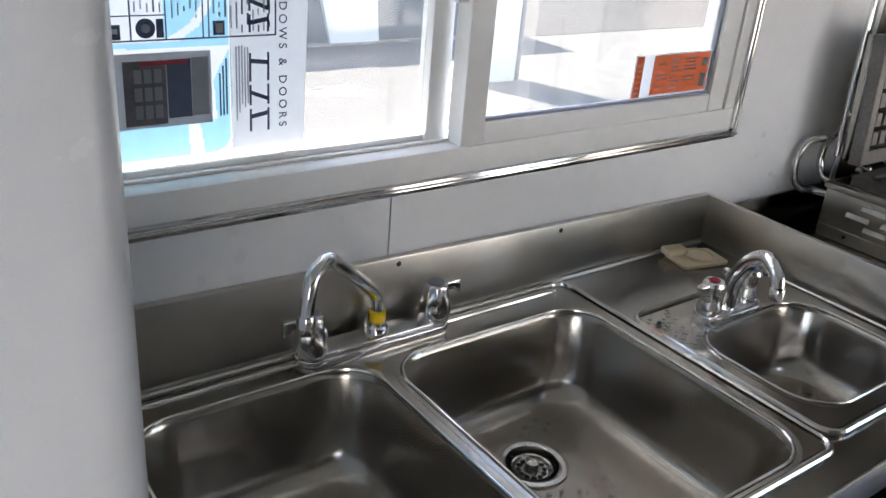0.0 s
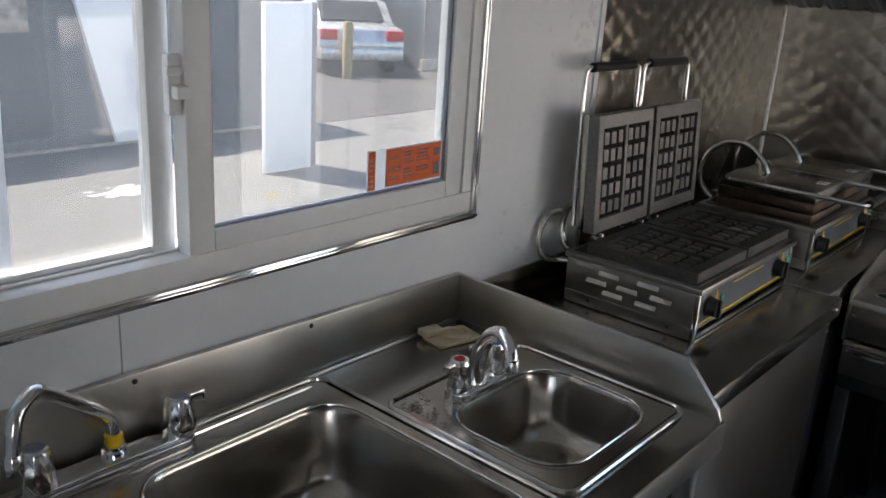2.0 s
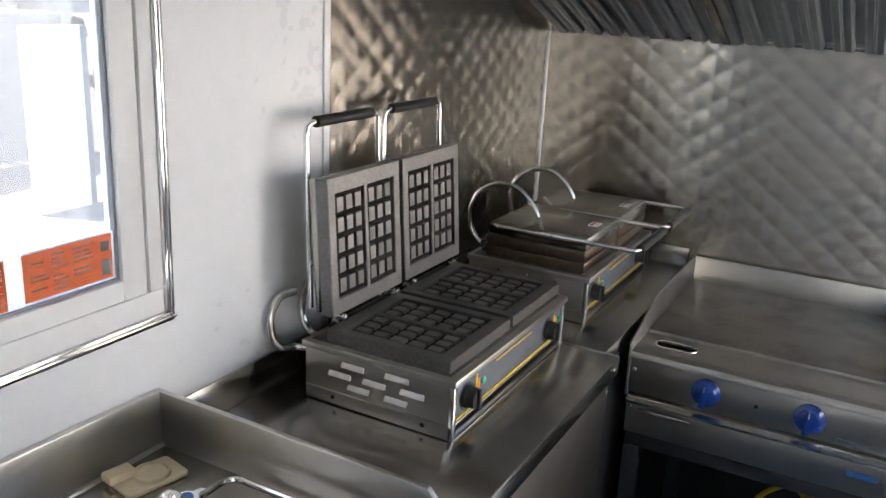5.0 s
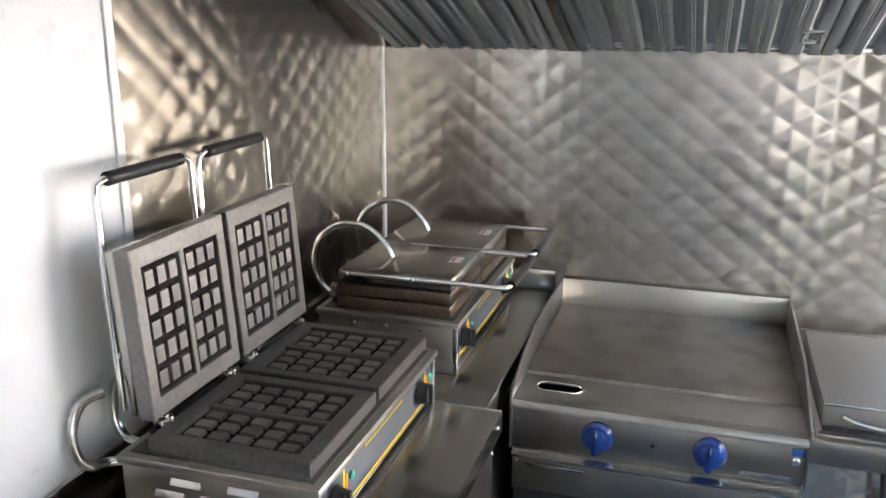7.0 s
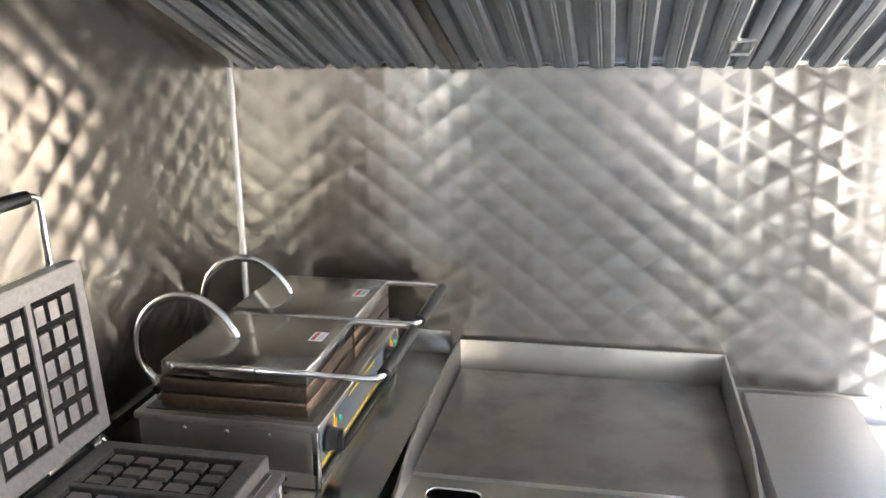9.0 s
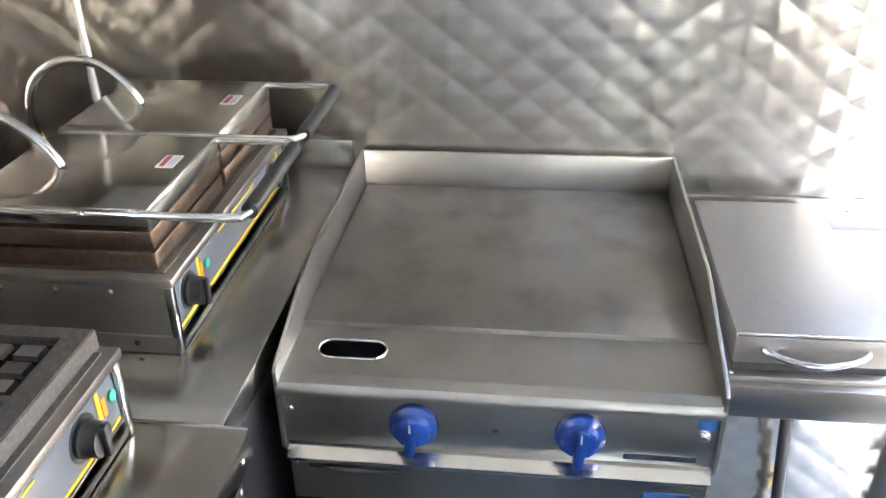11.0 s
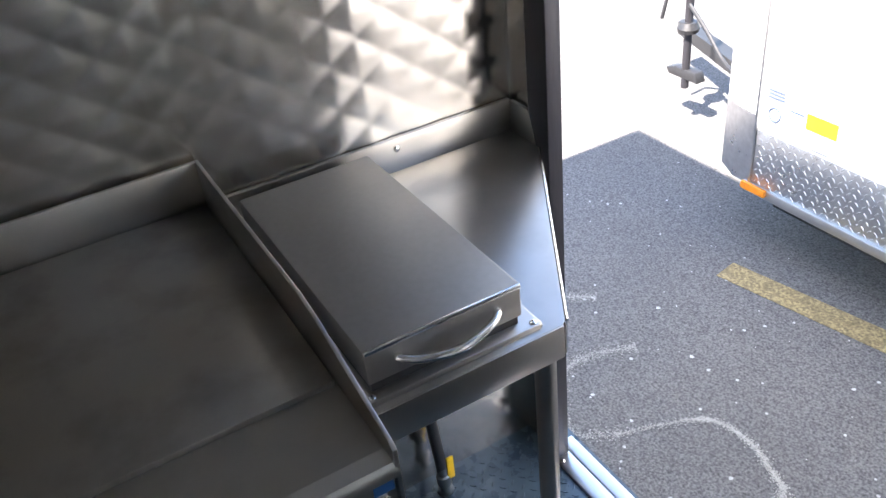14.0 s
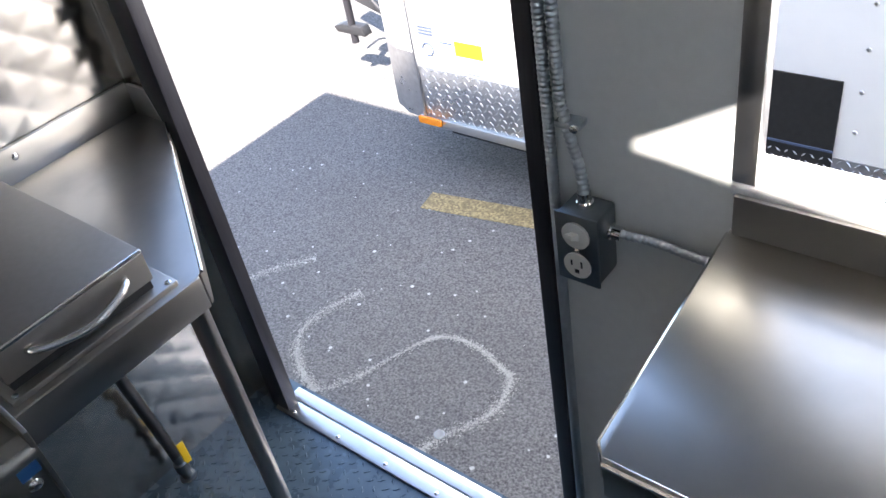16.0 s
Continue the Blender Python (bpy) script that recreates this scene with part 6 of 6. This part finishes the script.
part("pale_door", prism([(4.91, GZ + 0.03), (5.58, GZ + 0.03), (5.44, 1.25), (4.49, 1.25)], "y", 9.04, 9.1), WHITE_PANEL, bd, "large pale door panel")
part("red_band", box(0.8, 3.60, 9.02, 9.1, 0.70, 1.2), RED_PAINT, bd, "dark red painted panel")
part("pale_band", box(3.72, 4.02, 9.05, 9.1, 0.78, 1.2), STONE, bd)
part("base_course", box(0.8, 7.5, 9.03, 9.1, GZ, GZ + 0.03), STONE, bd)
pn = thing("signboard_post", (5.75, 7.0, GZ), "tall white upright board standing in the lot", "board")
part("board", box(5.42, 6.03, 6.96, 7.03, GZ, 1.25, 0.01), WHITE_PANEL, pn)
part("edge_post", box(6.04, 6.13, 7.0, 7.07, GZ, 1.25, 0.005), DARK_WALL, pn)
for k in range(9):
    part("clip", box(6.036, 6.056, 6.985, 7.0, GZ + 0.35 + 0.15 * k, GZ + 0.365 + 0.15 * k), PAPER, pn)
far = thing("office_building", (17, 17, GZ), "grey building with dark glazed front", "building")
part("wall", box(14.0, 30, 12.6, 30, GZ, 3.0), DARK_WALL, far)
part("plinth", box(13.9, 30, 12.5, 12.6, GZ, GZ + 0.25), STONE, far)
solo("stone_wall", box(8.0, 20.0, 19.0, 19.6, GZ, 2.4, 0.05), STONE, "rough stone retaining wall", "wall", kind="structure")
own = bmesh.new()
rng = random.Random(8)
for _ in range(2600):
    x, y, z = rng.uniform(8.5, 16), rng.uniform(17.4, 18.8), GZ + abs(rng.gauss(0, 0.38))
    a, r = rng.uniform(0, 6.28), rng.uniform(0.05, 0.13)
    n_ = Vector((rng.gauss(0, 1), rng.gauss(-0.6, 1), rng.gauss(0.5, 1))).normalized()
    u_ = n_.orthogonal().normalized()
    w_ = n_.cross(u_)
    c = Vector((x, y, z))
    own.faces.new([own.verts.new(c + r * u_), own.verts.new(c + 0.45 * r * w_), own.verts.new(c - r * u_), own.verts.new(c - 0.45 * r * w_)])
tagged(solo("hedge", own, LEAF, "low green hedge before the stone wall", "hedge"), kind="stuff")
yp = solo("bollard", lathe([(0.10, 0), (0.10, 1.0), (0.07, 1.07), (0.001, 1.09)], (11.5, 12.3, GZ + 0.006), (0, 0, 1), 16), LINE_YELLOW, "worn yellow steel bollard beside the road", "bollard")

car = thing("parked_car", (12.6, 14.2, GZ), "silver saloon car parked with its tail lights showing", "car")
prof = [(-2.1, 0.32), (-2.15, 0.62), (-2.05, 0.92), (-1.35, 1.0), (-0.75, 1.40), (0.45, 1.43), (1.15, 1.0), (1.95, 0.86), (2.12, 0.6), (2.1, 0.32)]
cm = Matrix.Translation((13.0, 14.3, GZ)) @ Matrix.Rotation(radians(62), 4, "Z")
part("body", moved(prism(prof, "y", -0.88, 0.88, 0.05), cm), SILVER, car)
part("rear_window", moved(prism([(-1.33, 1.02), (-0.80, 1.37), (-0.84, 1.39), (-1.38, 1.04)], "y", -0.66, 0.66), cm), BLACK, car)
part("side_window", moved(prism([(-1.0, 1.05), (-0.68, 1.36), (0.40, 1.38), (0.95, 1.03)], "y", -0.89, 0.89), cm), BLACK, car)
for y in (-0.68, 0.68):
    part("tail_light", moved(box(-2.165, -2.08, y - 0.17, y + 0.17, 0.70, 0.90, 0.02), cm), LENS_RED, car, "red tail light")
    for x in (-1.35, 1.3):
        part("wheel", moved(lathe([(0.25, -0.1), (0.31, -0.08), (0.31, 0.08), (0.25, 0.1), (0.16, 0.1), (0.001, 0.06)], (x, y * 1.15, 0.31), (0, 1, 0), 24), cm), RUBBER, car)
part("bumper", moved(box(-2.20, -2.08, -0.85, 0.85, 0.32, 0.55, 0.04), cm), SILVER, car)

# raised lugs of the floor plate near the doorway
own = bmesh.new()
for i in range(46):
    for j in range(46):
        x, y = 2.02 + 0.0225 * i, S + 0.03 + 0.027 * j + (0.0135 if i % 2 else 0)
        if x > E - 0.02 or y > 0.48:
            continue
        a = radians(45 if (i + j) % 2 else -45)
        c, s_ = math.cos(a), math.sin(a)
        ring = [(0.0095, 0), (0.0, 0.0028), (-0.0095, 0), (0.0, -0.0028)]
        bv = [own.verts.new((x + u * c - w_ * s_, y + u * s_ + w_ * c, 0.0)) for u, w_ in ring]
        tv = [own.verts.new((x + 0.55 * (u * c - w_ * s_), y + 0.55 * (u * s_ + w_ * c), 0.0016)) for u, w_ in ring]
        own.faces.new(tv)
        for q in range(4):
            own.faces.new((bv[q], bv[(q + 1) % 4], tv[(q + 1) % 4], tv[q]))
tagged(solo("floor_tread_lugs", own, FLOOR_PLATE, "raised lozenge lugs of the tread plate floor", "floor lugs"), kind="stuff")
